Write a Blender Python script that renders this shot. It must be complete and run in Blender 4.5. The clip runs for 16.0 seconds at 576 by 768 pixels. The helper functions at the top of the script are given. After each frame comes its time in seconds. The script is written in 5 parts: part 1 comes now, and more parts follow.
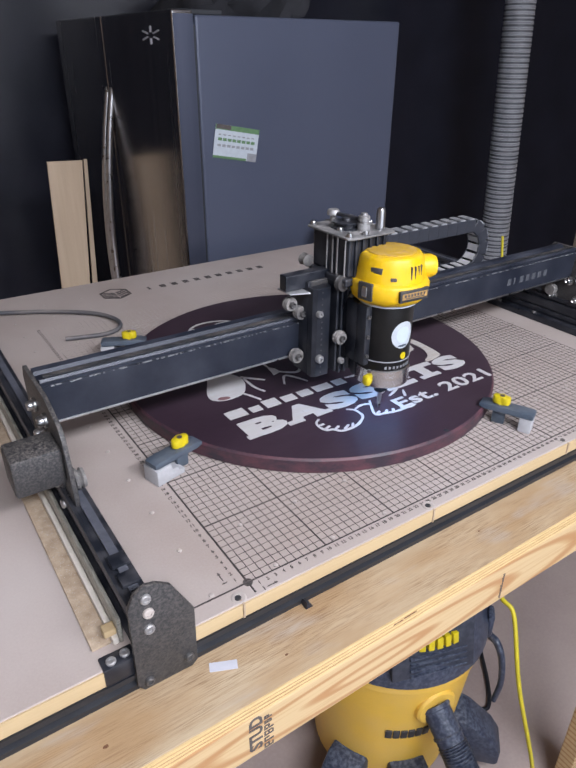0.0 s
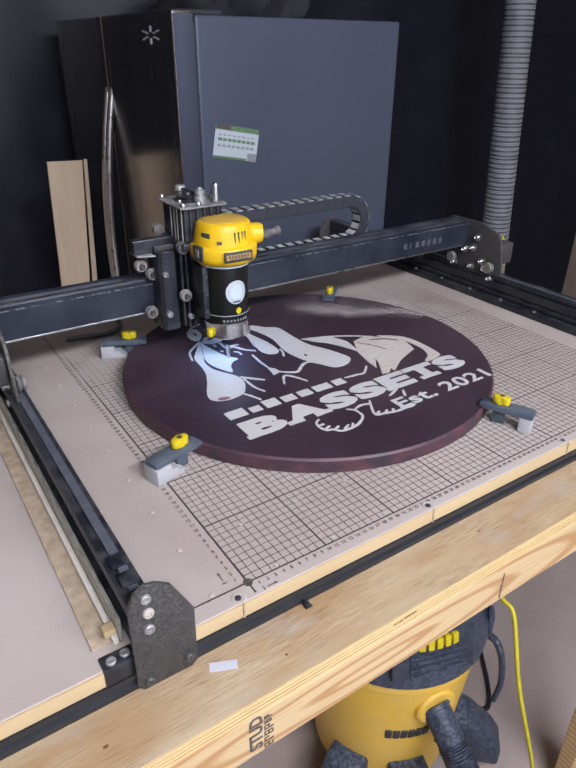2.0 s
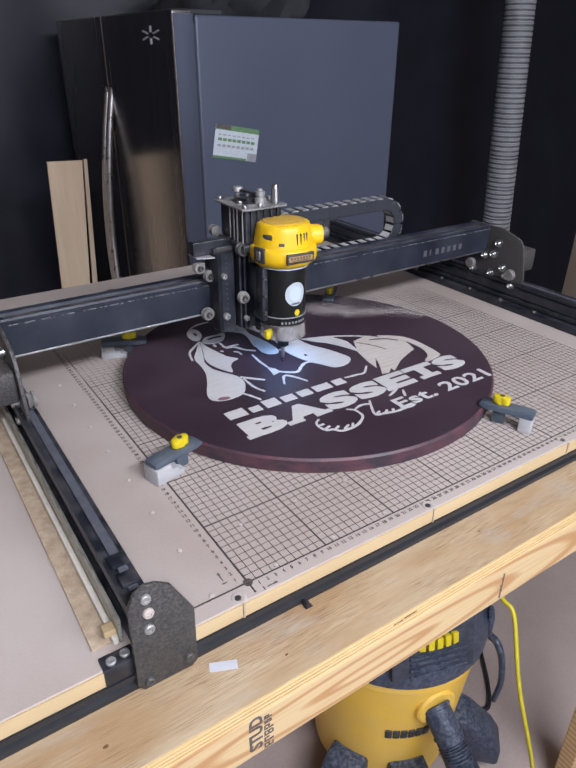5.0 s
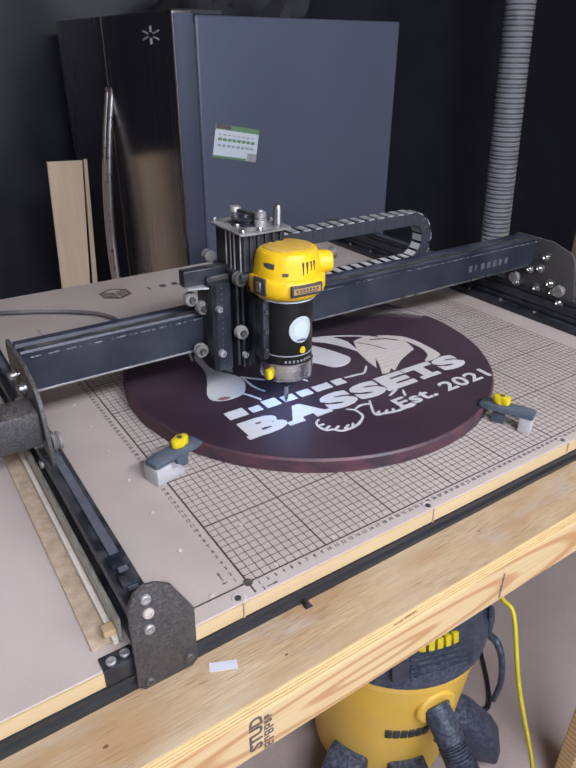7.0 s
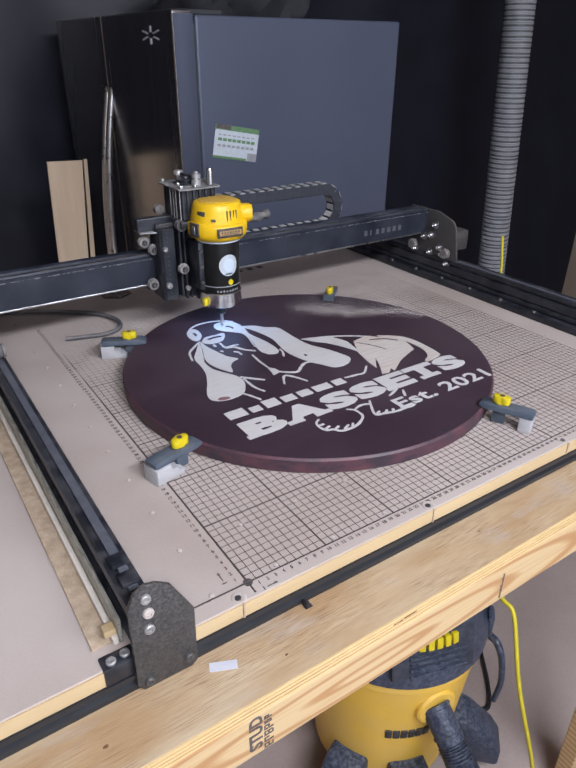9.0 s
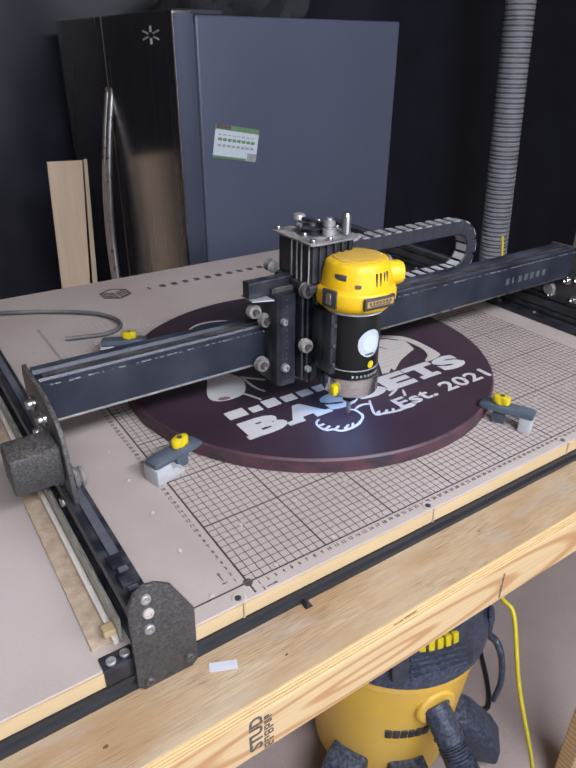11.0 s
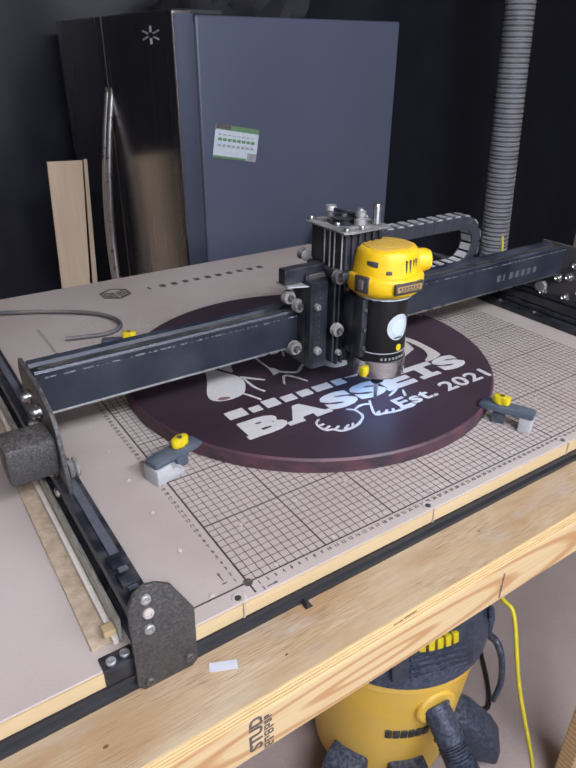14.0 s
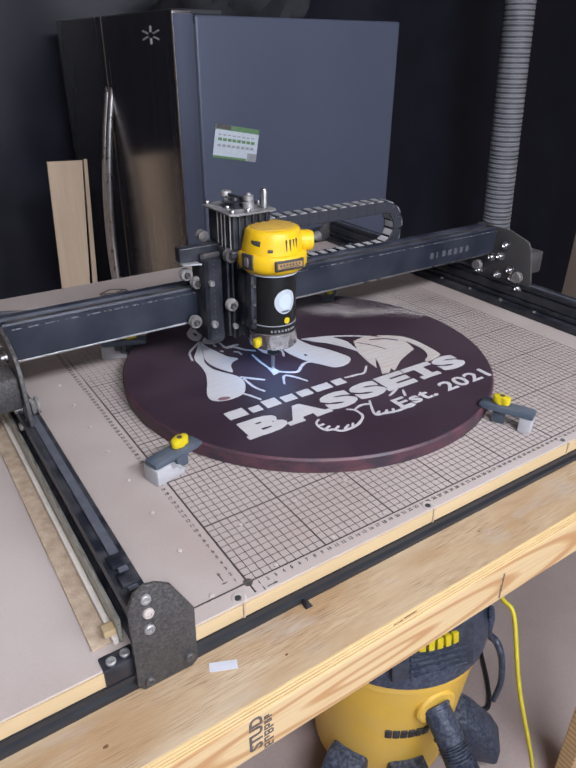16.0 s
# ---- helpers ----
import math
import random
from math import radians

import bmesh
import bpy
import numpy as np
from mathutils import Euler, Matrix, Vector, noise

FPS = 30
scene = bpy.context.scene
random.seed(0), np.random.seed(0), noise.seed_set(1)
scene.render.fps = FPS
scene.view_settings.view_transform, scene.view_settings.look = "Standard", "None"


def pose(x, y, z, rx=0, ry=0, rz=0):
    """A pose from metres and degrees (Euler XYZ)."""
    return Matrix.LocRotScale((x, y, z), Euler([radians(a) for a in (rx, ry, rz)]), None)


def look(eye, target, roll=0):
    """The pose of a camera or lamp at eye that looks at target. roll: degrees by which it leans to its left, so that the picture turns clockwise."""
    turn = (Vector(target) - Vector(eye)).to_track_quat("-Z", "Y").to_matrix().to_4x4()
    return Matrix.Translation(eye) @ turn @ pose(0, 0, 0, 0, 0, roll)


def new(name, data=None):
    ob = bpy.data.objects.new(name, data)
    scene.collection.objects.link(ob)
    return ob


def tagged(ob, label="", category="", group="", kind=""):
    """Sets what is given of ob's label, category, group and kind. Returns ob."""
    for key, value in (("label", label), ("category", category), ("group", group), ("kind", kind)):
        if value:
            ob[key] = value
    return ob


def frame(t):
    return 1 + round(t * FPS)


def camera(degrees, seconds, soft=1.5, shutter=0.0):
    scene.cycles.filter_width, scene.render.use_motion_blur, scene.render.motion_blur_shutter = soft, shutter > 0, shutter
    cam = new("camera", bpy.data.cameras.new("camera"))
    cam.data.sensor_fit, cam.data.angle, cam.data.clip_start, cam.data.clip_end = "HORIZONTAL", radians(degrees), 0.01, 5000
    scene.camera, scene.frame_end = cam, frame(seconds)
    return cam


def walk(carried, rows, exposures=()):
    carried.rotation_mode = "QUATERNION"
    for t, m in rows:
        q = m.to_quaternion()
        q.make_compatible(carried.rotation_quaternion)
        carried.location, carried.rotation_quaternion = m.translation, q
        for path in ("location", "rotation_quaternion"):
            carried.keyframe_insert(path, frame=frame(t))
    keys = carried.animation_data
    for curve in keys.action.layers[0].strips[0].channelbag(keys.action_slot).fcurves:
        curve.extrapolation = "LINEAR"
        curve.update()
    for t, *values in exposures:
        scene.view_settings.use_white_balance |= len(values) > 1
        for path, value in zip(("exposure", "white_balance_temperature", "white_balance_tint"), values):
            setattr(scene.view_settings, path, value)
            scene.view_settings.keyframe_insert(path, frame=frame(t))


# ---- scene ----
cam = camera(49.327, 16.0, soft=2.1)
STAND = look((-0.2300, -0.4139, 0.4841), (0.2614, 0.3181, 0.0123), 0.42)
walk(cam, [(0.0, STAND), (16.0, STAND)])

# The origin is the zero corner of the machine's printed centimetre grid; the workshop floor lies below it.
FLOOR = -1.14
CEIL = 1.45

# seconds, and where the cutter stands on the board
TOOL = []
TOOL += [
    (0.0, 0.321, 0.170),
    (0.1, 0.333, 0.169),
    (0.2, 0.344, 0.162),
    (0.3, 0.384, 0.157),
    (0.4, 0.397, 0.192),
    (0.5, 0.303, 0.260),
    (0.6, 0.181, 0.502),
    (0.7, 0.185, 0.490),
    (0.8, 0.224, 0.569),
    (0.9, 0.259, 0.547),
    (1.0, 0.281, 0.533),
    (1.1, 0.279, 0.523),
    (1.2, 0.492, 0.410),
    (1.3, 0.425, 0.441),
    (1.4, 0.346, 0.492),
    (1.5, 0.284, 0.609),
    (1.6, 0.195, 0.523),
    (1.7, 0.206, 0.315),
    (1.8, 0.216, 0.363),
    (1.9, 0.178, 0.466),
    (2.0, 0.217, 0.432),
    (2.1, 0.226, 0.535),
    (2.2, 0.245, 0.492),
    (2.3, 0.254, 0.539),
    (2.4, 0.234, 0.609),
    (2.5, 0.278, 0.569),
    (2.6, 0.288, 0.444),
    (2.7, 0.325, 0.430),
    (2.8, 0.318, 0.395),
    (2.9, 0.313, 0.389),
]
TOOL += [
    (3.0, 0.380, 0.320),
    (3.1, 0.332, 0.387),
    (3.2, 0.393, 0.329),
    (3.3, 0.404, 0.285),
    (3.4, 0.414, 0.270),
    (3.5, 0.447, 0.264),
    (3.6, 0.521, 0.336),
    (3.7, 0.499, 0.329),
    (3.8, 0.554, 0.305),
    (3.9, 0.534, 0.349),
    (4.0, 0.409, 0.395),
    (4.1, 0.369, 0.382),
    (4.2, 0.311, 0.470),
    (6.3, 0.267, 0.179),
    (6.4, 0.251, 0.228),
    (6.5, 0.298, 0.184),
    (6.6, 0.360, 0.158),
    (6.7, 0.376, 0.168),
    (6.8, 0.389, 0.204),
    (6.9, 0.400, 0.237),
    (7.0, 0.218, 0.258),
    (7.1, 0.488, 0.232),
    (7.2, 0.521, 0.369),
    (7.3, 0.419, 0.433),
    (7.4, 0.347, 0.537),
    (7.5, 0.279, 0.630),
    (7.6, 0.211, 0.555),
    (7.7, 0.151, 0.430),
    (7.8, 0.163, 0.327),
    (7.9, 0.201, 0.373),
]
TOOL += [
    (8.0, 0.224, 0.366),
    (8.1, 0.183, 0.435),
    (8.2, 0.184, 0.409),
    (8.3, 0.217, 0.470),
    (8.4, 0.215, 0.490),
    (8.5, 0.236, 0.448),
    (8.6, 0.274, 0.423),
    (8.7, 0.292, 0.441),
    (8.8, 0.232, 0.521),
    (8.9, 0.240, 0.594),
    (9.0, 0.273, 0.558),
    (9.1, 0.299, 0.457),
    (9.2, 0.316, 0.426),
    (11.3, 0.264, 0.162),
    (11.4, 0.348, 0.386),
    (11.5, 0.294, 0.499),
    (11.6, 0.316, 0.436),
    (11.7, 0.246, 0.471),
    (11.8, 0.236, 0.477),
    (11.9, 0.225, 0.515),
    (12.0, 0.283, 0.566),
    (12.1, 0.291, 0.550),
    (12.2, 0.215, 0.564),
    (12.3, 0.209, 0.546),
    (12.4, 0.222, 0.559),
    (12.5, 0.288, 0.475),
    (12.6, 0.304, 0.508),
    (12.7, 0.442, 0.419),
    (12.8, 0.453, 0.369),
    (12.9, 0.423, 0.247),
]
TOOL += [
    (13.0, 0.404, 0.259),
    (13.1, 0.420, 0.258),
    (13.2, 0.393, 0.194),
    (13.3, 0.388, 0.183),
    (13.4, 0.374, 0.170),
    (13.5, 0.384, 0.165),
    (13.6, 0.364, 0.156),
    (13.7, 0.331, 0.164),
    (13.8, 0.321, 0.170),
    (13.9, 0.336, 0.160),
    (14.0, 0.334, 0.193),
    (14.1, 0.323, 0.196),
    (14.2, 0.257, 0.224),
    (14.3, 0.259, 0.230),
    (14.4, 0.240, 0.202),
    (14.5, 0.235, 0.187),
    (14.6, 0.244, 0.169),
    (14.7, 0.241, 0.165),
    (14.8, 0.328, 0.283),
    (14.9, 0.324, 0.294),
    (15.0, 0.428, 0.302),
    (15.1, 0.440, 0.367),
    (15.2, 0.460, 0.397),
    (15.3, 0.510, 0.341),
    (15.4, 0.514, 0.300),
    (15.5, 0.533, 0.262),
    (15.6, 0.509, 0.245),
    (15.7, 0.481, 0.236),
    (15.8, 0.308, 0.409),
    (15.9, 0.272, 0.411),
]
TOOL += [
    (16.0, 0.258, 0.357),
]

TIMES = [r[0] for r in TOOL]


# ---- light ----
world = bpy.data.worlds.new("workshop_air")
scene.world = world
world.use_nodes = True
world.node_tree.nodes["Background"].inputs["Color"].default_value = (0.5, 0.55, 0.65, 1)
world.node_tree.nodes["Background"].inputs["Strength"].default_value = 0.02


def area_lamp(name, eye, target, sx, sy, watts, colour):
    data = bpy.data.lights.new(name, "AREA")
    data.shape, data.size, data.size_y, data.energy, data.color = "RECTANGLE", sx, sy, watts, colour
    ob = new(name, data)
    ob.matrix_world = look(eye, target)
    return ob


area_lamp("ceiling_tube_light", (0.16, -1.40, CEIL - 0.05), (0.16, 0.40, 0), 1.8, 0.3, 99, (0.88, 0.905, 1.0))
# Added soft fill from in front; the solid south wall holds no door.
area_lamp("front_fill", (0.15, -2.5, 0.05), (0.3, 0.5, -0.1), 3.2, 1.9, 32, (0.765, 0.85, 1.0))
scene.view_settings.exposure = 0.0


# ---- materials ----
def rgb(c):
    return (c[0], c[1], c[2], 1.0)


def surf(name, c1, c2=None, rough=0.5, metal=0.0, scale=30.0, stretch=(1, 1, 1), bump=0.0, fine=300.0, dust=0.0, dust_col=(0.45, 0.38, 0.33), dust_scale=9.0, spec=0.5, coords="Object", contrast=0.25, aniso=0.0):
    """A surface that varies between c1 and c2 at two scales, with relief, uneven gloss and, where it has settled, dust."""
    m = bpy.data.materials.new(name)
    m.use_nodes = True
    nt = m.node_tree
    b = nt.nodes["Principled BSDF"]
    b.inputs["Metallic"].default_value = metal
    b.inputs["Specular IOR Level"].default_value = spec
    b.inputs["Anisotropic"].default_value = aniso
    c2 = c2 or tuple(v * 0.8 for v in c1)
    tc = nt.nodes.new("ShaderNodeTexCoord")
    mp = nt.nodes.new("ShaderNodeMapping")
    mp.inputs["Scale"].default_value = stretch
    nt.links.new(tc.outputs[coords], mp.inputs["Vector"])
    n1 = nt.nodes.new("ShaderNodeTexNoise")
    n1.inputs["Scale"].default_value, n1.inputs["Detail"].default_value = scale, 6
    n2 = nt.nodes.new("ShaderNodeTexNoise")
    n2.inputs["Scale"].default_value, n2.inputs["Detail"].default_value = fine, 3
    for n in (n1, n2):
        nt.links.new(mp.outputs["Vector"], n.inputs["Vector"])
    mix = nt.nodes.new("ShaderNodeMath")
    mix.operation = "MULTIPLY_ADD"
    nt.links.new(n2.outputs["Fac"], mix.inputs[0])
    mix.inputs[1].default_value = 0.35
    nt.links.new(n1.outputs["Fac"], mix.inputs[2])
    ramp = nt.nodes.new("ShaderNodeValToRGB")
    ramp.color_ramp.elements[0].position, ramp.color_ramp.elements[1].position = 0.675 - contrast, 0.675 + contrast
    ramp.color_ramp.elements[0].color, ramp.color_ramp.elements[1].color = rgb(c2), rgb(c1)
    nt.links.new(mix.outputs[0], ramp.inputs["Fac"])
    colour = ramp.outputs["Color"]
    rr = nt.nodes.new("ShaderNodeMapRange")
    rr.inputs["To Min"].default_value, rr.inputs["To Max"].default_value = max(0.02, rough - 0.1), min(1, rough + 0.1)
    nt.links.new(n1.outputs["Fac"], rr.inputs["Value"])
    rough_out = rr.outputs["Result"]
    if dust > 0:
        geo = nt.nodes.new("ShaderNodeNewGeometry")
        sep = nt.nodes.new("ShaderNodeSeparateXYZ")
        nt.links.new(geo.outputs["Normal"], sep.inputs["Vector"])
        n3 = nt.nodes.new("ShaderNodeTexNoise")
        n3.inputs["Scale"].default_value, n3.inputs["Detail"].default_value = dust_scale, 8
        nt.links.new(tc.outputs[coords], n3.inputs["Vector"])
        up = nt.nodes.new("ShaderNodeMapRange")
        up.inputs["From Min"].default_value, up.inputs["From Max"].default_value = -0.4, 0.9
        up.inputs["To Min"].default_value = 0.12
        nt.links.new(sep.outputs["Z"], up.inputs["Value"])
        cover = nt.nodes.new("ShaderNodeMapRange")
        cover.inputs["From Min"].default_value, cover.inputs["From Max"].default_value = 0.4, 0.68
        cover.inputs["To Max"].default_value = dust
        nt.links.new(n3.outputs["Fac"], cover.inputs["Value"])
        amount = nt.nodes.new("ShaderNodeMath")
        amount.operation = "MULTIPLY"
        nt.links.new(up.outputs["Result"], amount.inputs[0])
        nt.links.new(cover.outputs["Result"], amount.inputs[1])
        over = nt.nodes.new("ShaderNodeMixRGB")
        over.inputs["Color2"].default_value = rgb(dust_col)
        nt.links.new(amount.outputs[0], over.inputs["Fac"])
        nt.links.new(colour, over.inputs["Color1"])
        colour = over.outputs["Color"]
        dull = nt.nodes.new("ShaderNodeMath")
        dull.operation = "MULTIPLY_ADD"
        dull.use_clamp = True
        nt.links.new(amount.outputs[0], dull.inputs[0])
        dull.inputs[1].default_value = 0.6
        nt.links.new(rough_out, dull.inputs[2])
        rough_out = dull.outputs[0]
    nt.links.new(colour, b.inputs["Base Color"])
    nt.links.new(rough_out, b.inputs["Roughness"])
    if bump > 0:
        bp = nt.nodes.new("ShaderNodeBump")
        bp.inputs["Strength"].default_value, bp.inputs["Distance"].default_value = bump, 0.002
        nt.links.new(mix.outputs[0], bp.inputs["Height"])
        nt.links.new(bp.outputs["Normal"], b.inputs["Normal"])
    return m


def wood(name, c1, c2, grain=26.0, along="X", rough=0.6, ring=3.0, band=0.16):
    """Sawn timber: long grain with wavering year rings along one axis."""
    m = bpy.data.materials.new(name)
    m.use_nodes = True
    nt = m.node_tree
    b = nt.nodes["Principled BSDF"]
    tc = nt.nodes.new("ShaderNodeTexCoord")
    mp = nt.nodes.new("ShaderNodeMapping")
    mp.inputs["Scale"].default_value = {"X": (0.05, 1, 1), "Y": (1, 0.05, 1), "Z": (1, 1, 0.05)}[along]
    nt.links.new(tc.outputs["Object"], mp.inputs["Vector"])
    wav = nt.nodes.new("ShaderNodeTexWave")
    wav.wave_type, wav.bands_direction = "BANDS", {"X": "Y", "Y": "X", "Z": "X"}[along]
    wav.inputs["Scale"].default_value, wav.inputs["Distortion"].default_value = grain, 9.0
    wav.inputs["Detail"].default_value, wav.inputs["Detail Scale"].default_value = 3.0, 0.7
    noi = nt.nodes.new("ShaderNodeTexNoise")
    noi.inputs["Scale"].default_value, noi.inputs["Detail"].default_value = 850.0, 6
    big = nt.nodes.new("ShaderNodeTexNoise")
    big.inputs["Scale"].default_value, big.inputs["Detail"].default_value = ring * 3, 4
    for n in (wav, noi, big):
        nt.links.new(mp.outputs["Vector"], n.inputs["Vector"])
    add = nt.nodes.new("ShaderNodeMath")
    add.operation = "MULTIPLY_ADD"
    nt.links.new(wav.outputs["Fac"], add.inputs[0])
    add.inputs[1].default_value = band
    nt.links.new(noi.outputs["Fac"], add.inputs[2])
    add2 = nt.nodes.new("ShaderNodeMath")
    add2.operation = "MULTIPLY_ADD"
    nt.links.new(big.outputs["Fac"], add2.inputs[0])
    add2.inputs[1].default_value = 0.8
    nt.links.new(add.outputs[0], add2.inputs[2])
    ramp = nt.nodes.new("ShaderNodeValToRGB")
    ramp.color_ramp.elements[0].position, ramp.color_ramp.elements[1].position = 0.72, 1.35
    ramp.color_ramp.elements[0].position = 0.55
    ramp.color_ramp.elements[1].position = 0.90
    half = nt.nodes.new("ShaderNodeMath")
    half.operation = "MULTIPLY"
    half.inputs[1].default_value = 0.78
    nt.links.new(add2.outputs[0], half.inputs[0])
    nt.links.new(half.outputs[0], ramp.inputs["Fac"])
    ramp.color_ramp.elements[0].color, ramp.color_ramp.elements[1].color = rgb(c1), rgb(c2)
    nt.links.new(ramp.outputs["Color"], b.inputs["Base Color"])
    b.inputs["Roughness"].default_value = rough
    bp = nt.nodes.new("ShaderNodeBump")
    bp.inputs["Strength"].default_value, bp.inputs["Distance"].default_value = 0.25, 0.001
    nt.links.new(add.outputs[0], bp.inputs["Height"])
    nt.links.new(bp.outputs["Normal"], b.inputs["Normal"])
    return m


def plank(name, pale, tan, dark):
    """Worn plywood face: pale and tan patches with fine broken brown streaks along x."""
    m = bpy.data.materials.new(name)
    m.use_nodes = True
    nt = m.node_tree
    b = nt.nodes["Principled BSDF"]
    tc = nt.nodes.new("ShaderNodeTexCoord")

    def field(scale, lo, hi, top, detail=4):
        mp = nt.nodes.new("ShaderNodeMapping")
        mp.inputs["Scale"].default_value = scale
        n = nt.nodes.new("ShaderNodeTexNoise")
        n.inputs["Scale"].default_value, n.inputs["Detail"].default_value = 1.0, detail
        r = nt.nodes.new("ShaderNodeMapRange")
        r.inputs["From Min"].default_value, r.inputs["From Max"].default_value, r.inputs["To Max"].default_value = lo, hi, top
        nt.links.new(tc.outputs["Object"], mp.inputs["Vector"])
        nt.links.new(mp.outputs["Vector"], n.inputs["Vector"])
        nt.links.new(n.outputs["Fac"], r.inputs["Value"])
        return r.outputs["Result"]

    def blend(fac, c1, c2):
        x = nt.nodes.new("ShaderNodeMixRGB")
        nt.links.new(fac, x.inputs["Fac"])
        for sock, c in ((x.inputs["Color1"], c1), (x.inputs["Color2"], c2)):
            if isinstance(c, tuple):
                sock.default_value = rgb(c)
            else:
                nt.links.new(c, sock)
        return x.outputs["Color"]
    col = blend(field((5, 16, 16), 0.40, 0.64, 1.0, 6), tan, pale)
    col = blend(field((9, 26, 9), 0.56, 0.70, 0.55, 3), col, (0.44, 0.40, 0.36))
    col = blend(field((7, 260, 260), 0.45, 0.72, 0.40, 5), col, tan)
    mul = nt.nodes.new("ShaderNodeMath")
    mul.operation = "MULTIPLY"
    streak = field((34, 900, 900), 0.46, 0.64, 0.75, 6)
    nt.links.new(streak, mul.inputs[0])
    nt.links.new(field((8, 24, 24), 0.38, 0.58, 1.0, 5), mul.inputs[1])
    col = blend(mul.outputs[0], col, dark)
    nt.links.new(col, b.inputs["Base Color"])
    b.inputs["Roughness"].default_value = 0.65
    bp = nt.nodes.new("ShaderNodeBump")
    bp.inputs["Strength"].default_value, bp.inputs["Distance"].default_value = 0.2, 0.001
    nt.links.new(streak, bp.inputs["Height"])
    nt.links.new(bp.outputs["Normal"], b.inputs["Normal"])
    return m


def stud_wood(name, pale, orange):
    """Flat-sawn pine: year rings met at a slant, so that they close into long flames."""
    m = bpy.data.materials.new(name)
    m.use_nodes = True
    nt = m.node_tree
    b = nt.nodes["Principled BSDF"]
    tc = nt.nodes.new("ShaderNodeTexCoord")
    mp = nt.nodes.new("ShaderNodeMapping")
    mp.inputs["Location"].default_value, mp.inputs["Scale"].default_value = (0.033, 0.2378, -1.047), (0.11, 0.4, 1.0)
    nt.links.new(tc.outputs["Object"], mp.inputs["Vector"])
    wav = nt.nodes.new("ShaderNodeTexWave")
    wav.wave_type, wav.rings_direction = "RINGS", "SPHERICAL"
    wav.inputs["Scale"].default_value, wav.inputs["Distortion"].default_value = 20.0, 1.0
    wav.inputs["Detail"].default_value, wav.inputs["Detail Scale"].default_value = 2.0, 1.6
    nt.links.new(mp.outputs["Vector"], wav.inputs["Vector"])
    ramp = nt.nodes.new("ShaderNodeValToRGB")
    ramp.color_ramp.elements[0].position, ramp.color_ramp.elements[1].position = 0.62, 0.98
    ramp.color_ramp.elements[0].color, ramp.color_ramp.elements[1].color = rgb(pale), rgb(tuple(0.2 * p + 0.8 * o for p, o in zip(pale, orange)))
    nt.links.new(wav.outputs["Fac"], ramp.inputs["Fac"])
    mg = nt.nodes.new("ShaderNodeMapping")
    mg.inputs["Scale"].default_value = (8, 300, 300)
    nt.links.new(tc.outputs["Object"], mg.inputs["Vector"])
    n = nt.nodes.new("ShaderNodeTexNoise")
    n.inputs["Scale"].default_value, n.inputs["Detail"].default_value = 1.0, 4
    nt.links.new(mg.outputs["Vector"], n.inputs["Vector"])
    r = nt.nodes.new("ShaderNodeMapRange")
    r.inputs["From Min"].default_value, r.inputs["From Max"].default_value, r.inputs["To Max"].default_value = 0.45, 0.75, 0.4
    nt.links.new(n.outputs["Fac"], r.inputs["Value"])
    x = nt.nodes.new("ShaderNodeMixRGB")
    nt.links.new(r.outputs["Result"], x.inputs["Fac"])
    nt.links.new(ramp.outputs["Color"], x.inputs["Color1"])
    x.inputs["Color2"].default_value = rgb(orange)
    nt.links.new(x.outputs["Color"], b.inputs["Base Color"])
    b.inputs["Roughness"].default_value = 0.6
    return m


def glow(name, colour, strength):
    m = bpy.data.materials.new(name)
    m.use_nodes = True
    b = m.node_tree.nodes["Principled BSDF"]
    b.inputs["Base Color"].default_value = (0.9, 0.9, 0.9, 1)
    b.inputs["Emission Color"].default_value = rgb(colour)
    b.inputs["Emission Strength"].default_value = strength
    return m


M_MDF = surf("dusty_mdf", (0.48, 0.41, 0.378), (0.385, 0.315, 0.28), 0.8, scale=5, fine=420, bump=0.05, dust=0.5, dust_col=(0.53, 0.485, 0.465), dust_scale=3.5)
M_MDF_EDGE = surf("raw_mdf_edge", (0.58, 0.44, 0.26), (0.48, 0.35, 0.19), 0.85, scale=14, fine=300, stretch=(0.3, 1, 4), bump=0.1)
M_INK = surf("printed_ink", (0.05, 0.043, 0.042), (0.12, 0.10, 0.095), 0.7, scale=60)
M_PLY = plank("worktop_plywood", (0.53, 0.42, 0.285), (0.41, 0.27, 0.145), (0.23, 0.135, 0.07))
M_PLY_DARK = wood("plywood_glue_layer", (0.36, 0.19, 0.07), (0.52, 0.33, 0.15), 60, "X")
M_KNOT = surf("brown_knot", (0.20, 0.09, 0.04), (0.12, 0.05, 0.025), 0.7, scale=200)
M_BELT = surf("worn_grey_belt", (0.12, 0.125, 0.15), (0.07, 0.075, 0.095), 0.35, scale=60)
M_BROWN = surf("dust_caked_board", (0.54, 0.43, 0.32), (0.34, 0.25, 0.17), 0.9, scale=90, fine=500, bump=0.3)
M_PLY_EDGE = wood("plywood_edge", (0.52, 0.35, 0.15), (0.70, 0.52, 0.26), 90, "X")
M_STUD = stud_wood("pine_stud", (0.62, 0.455, 0.25), (0.42, 0.20, 0.075))
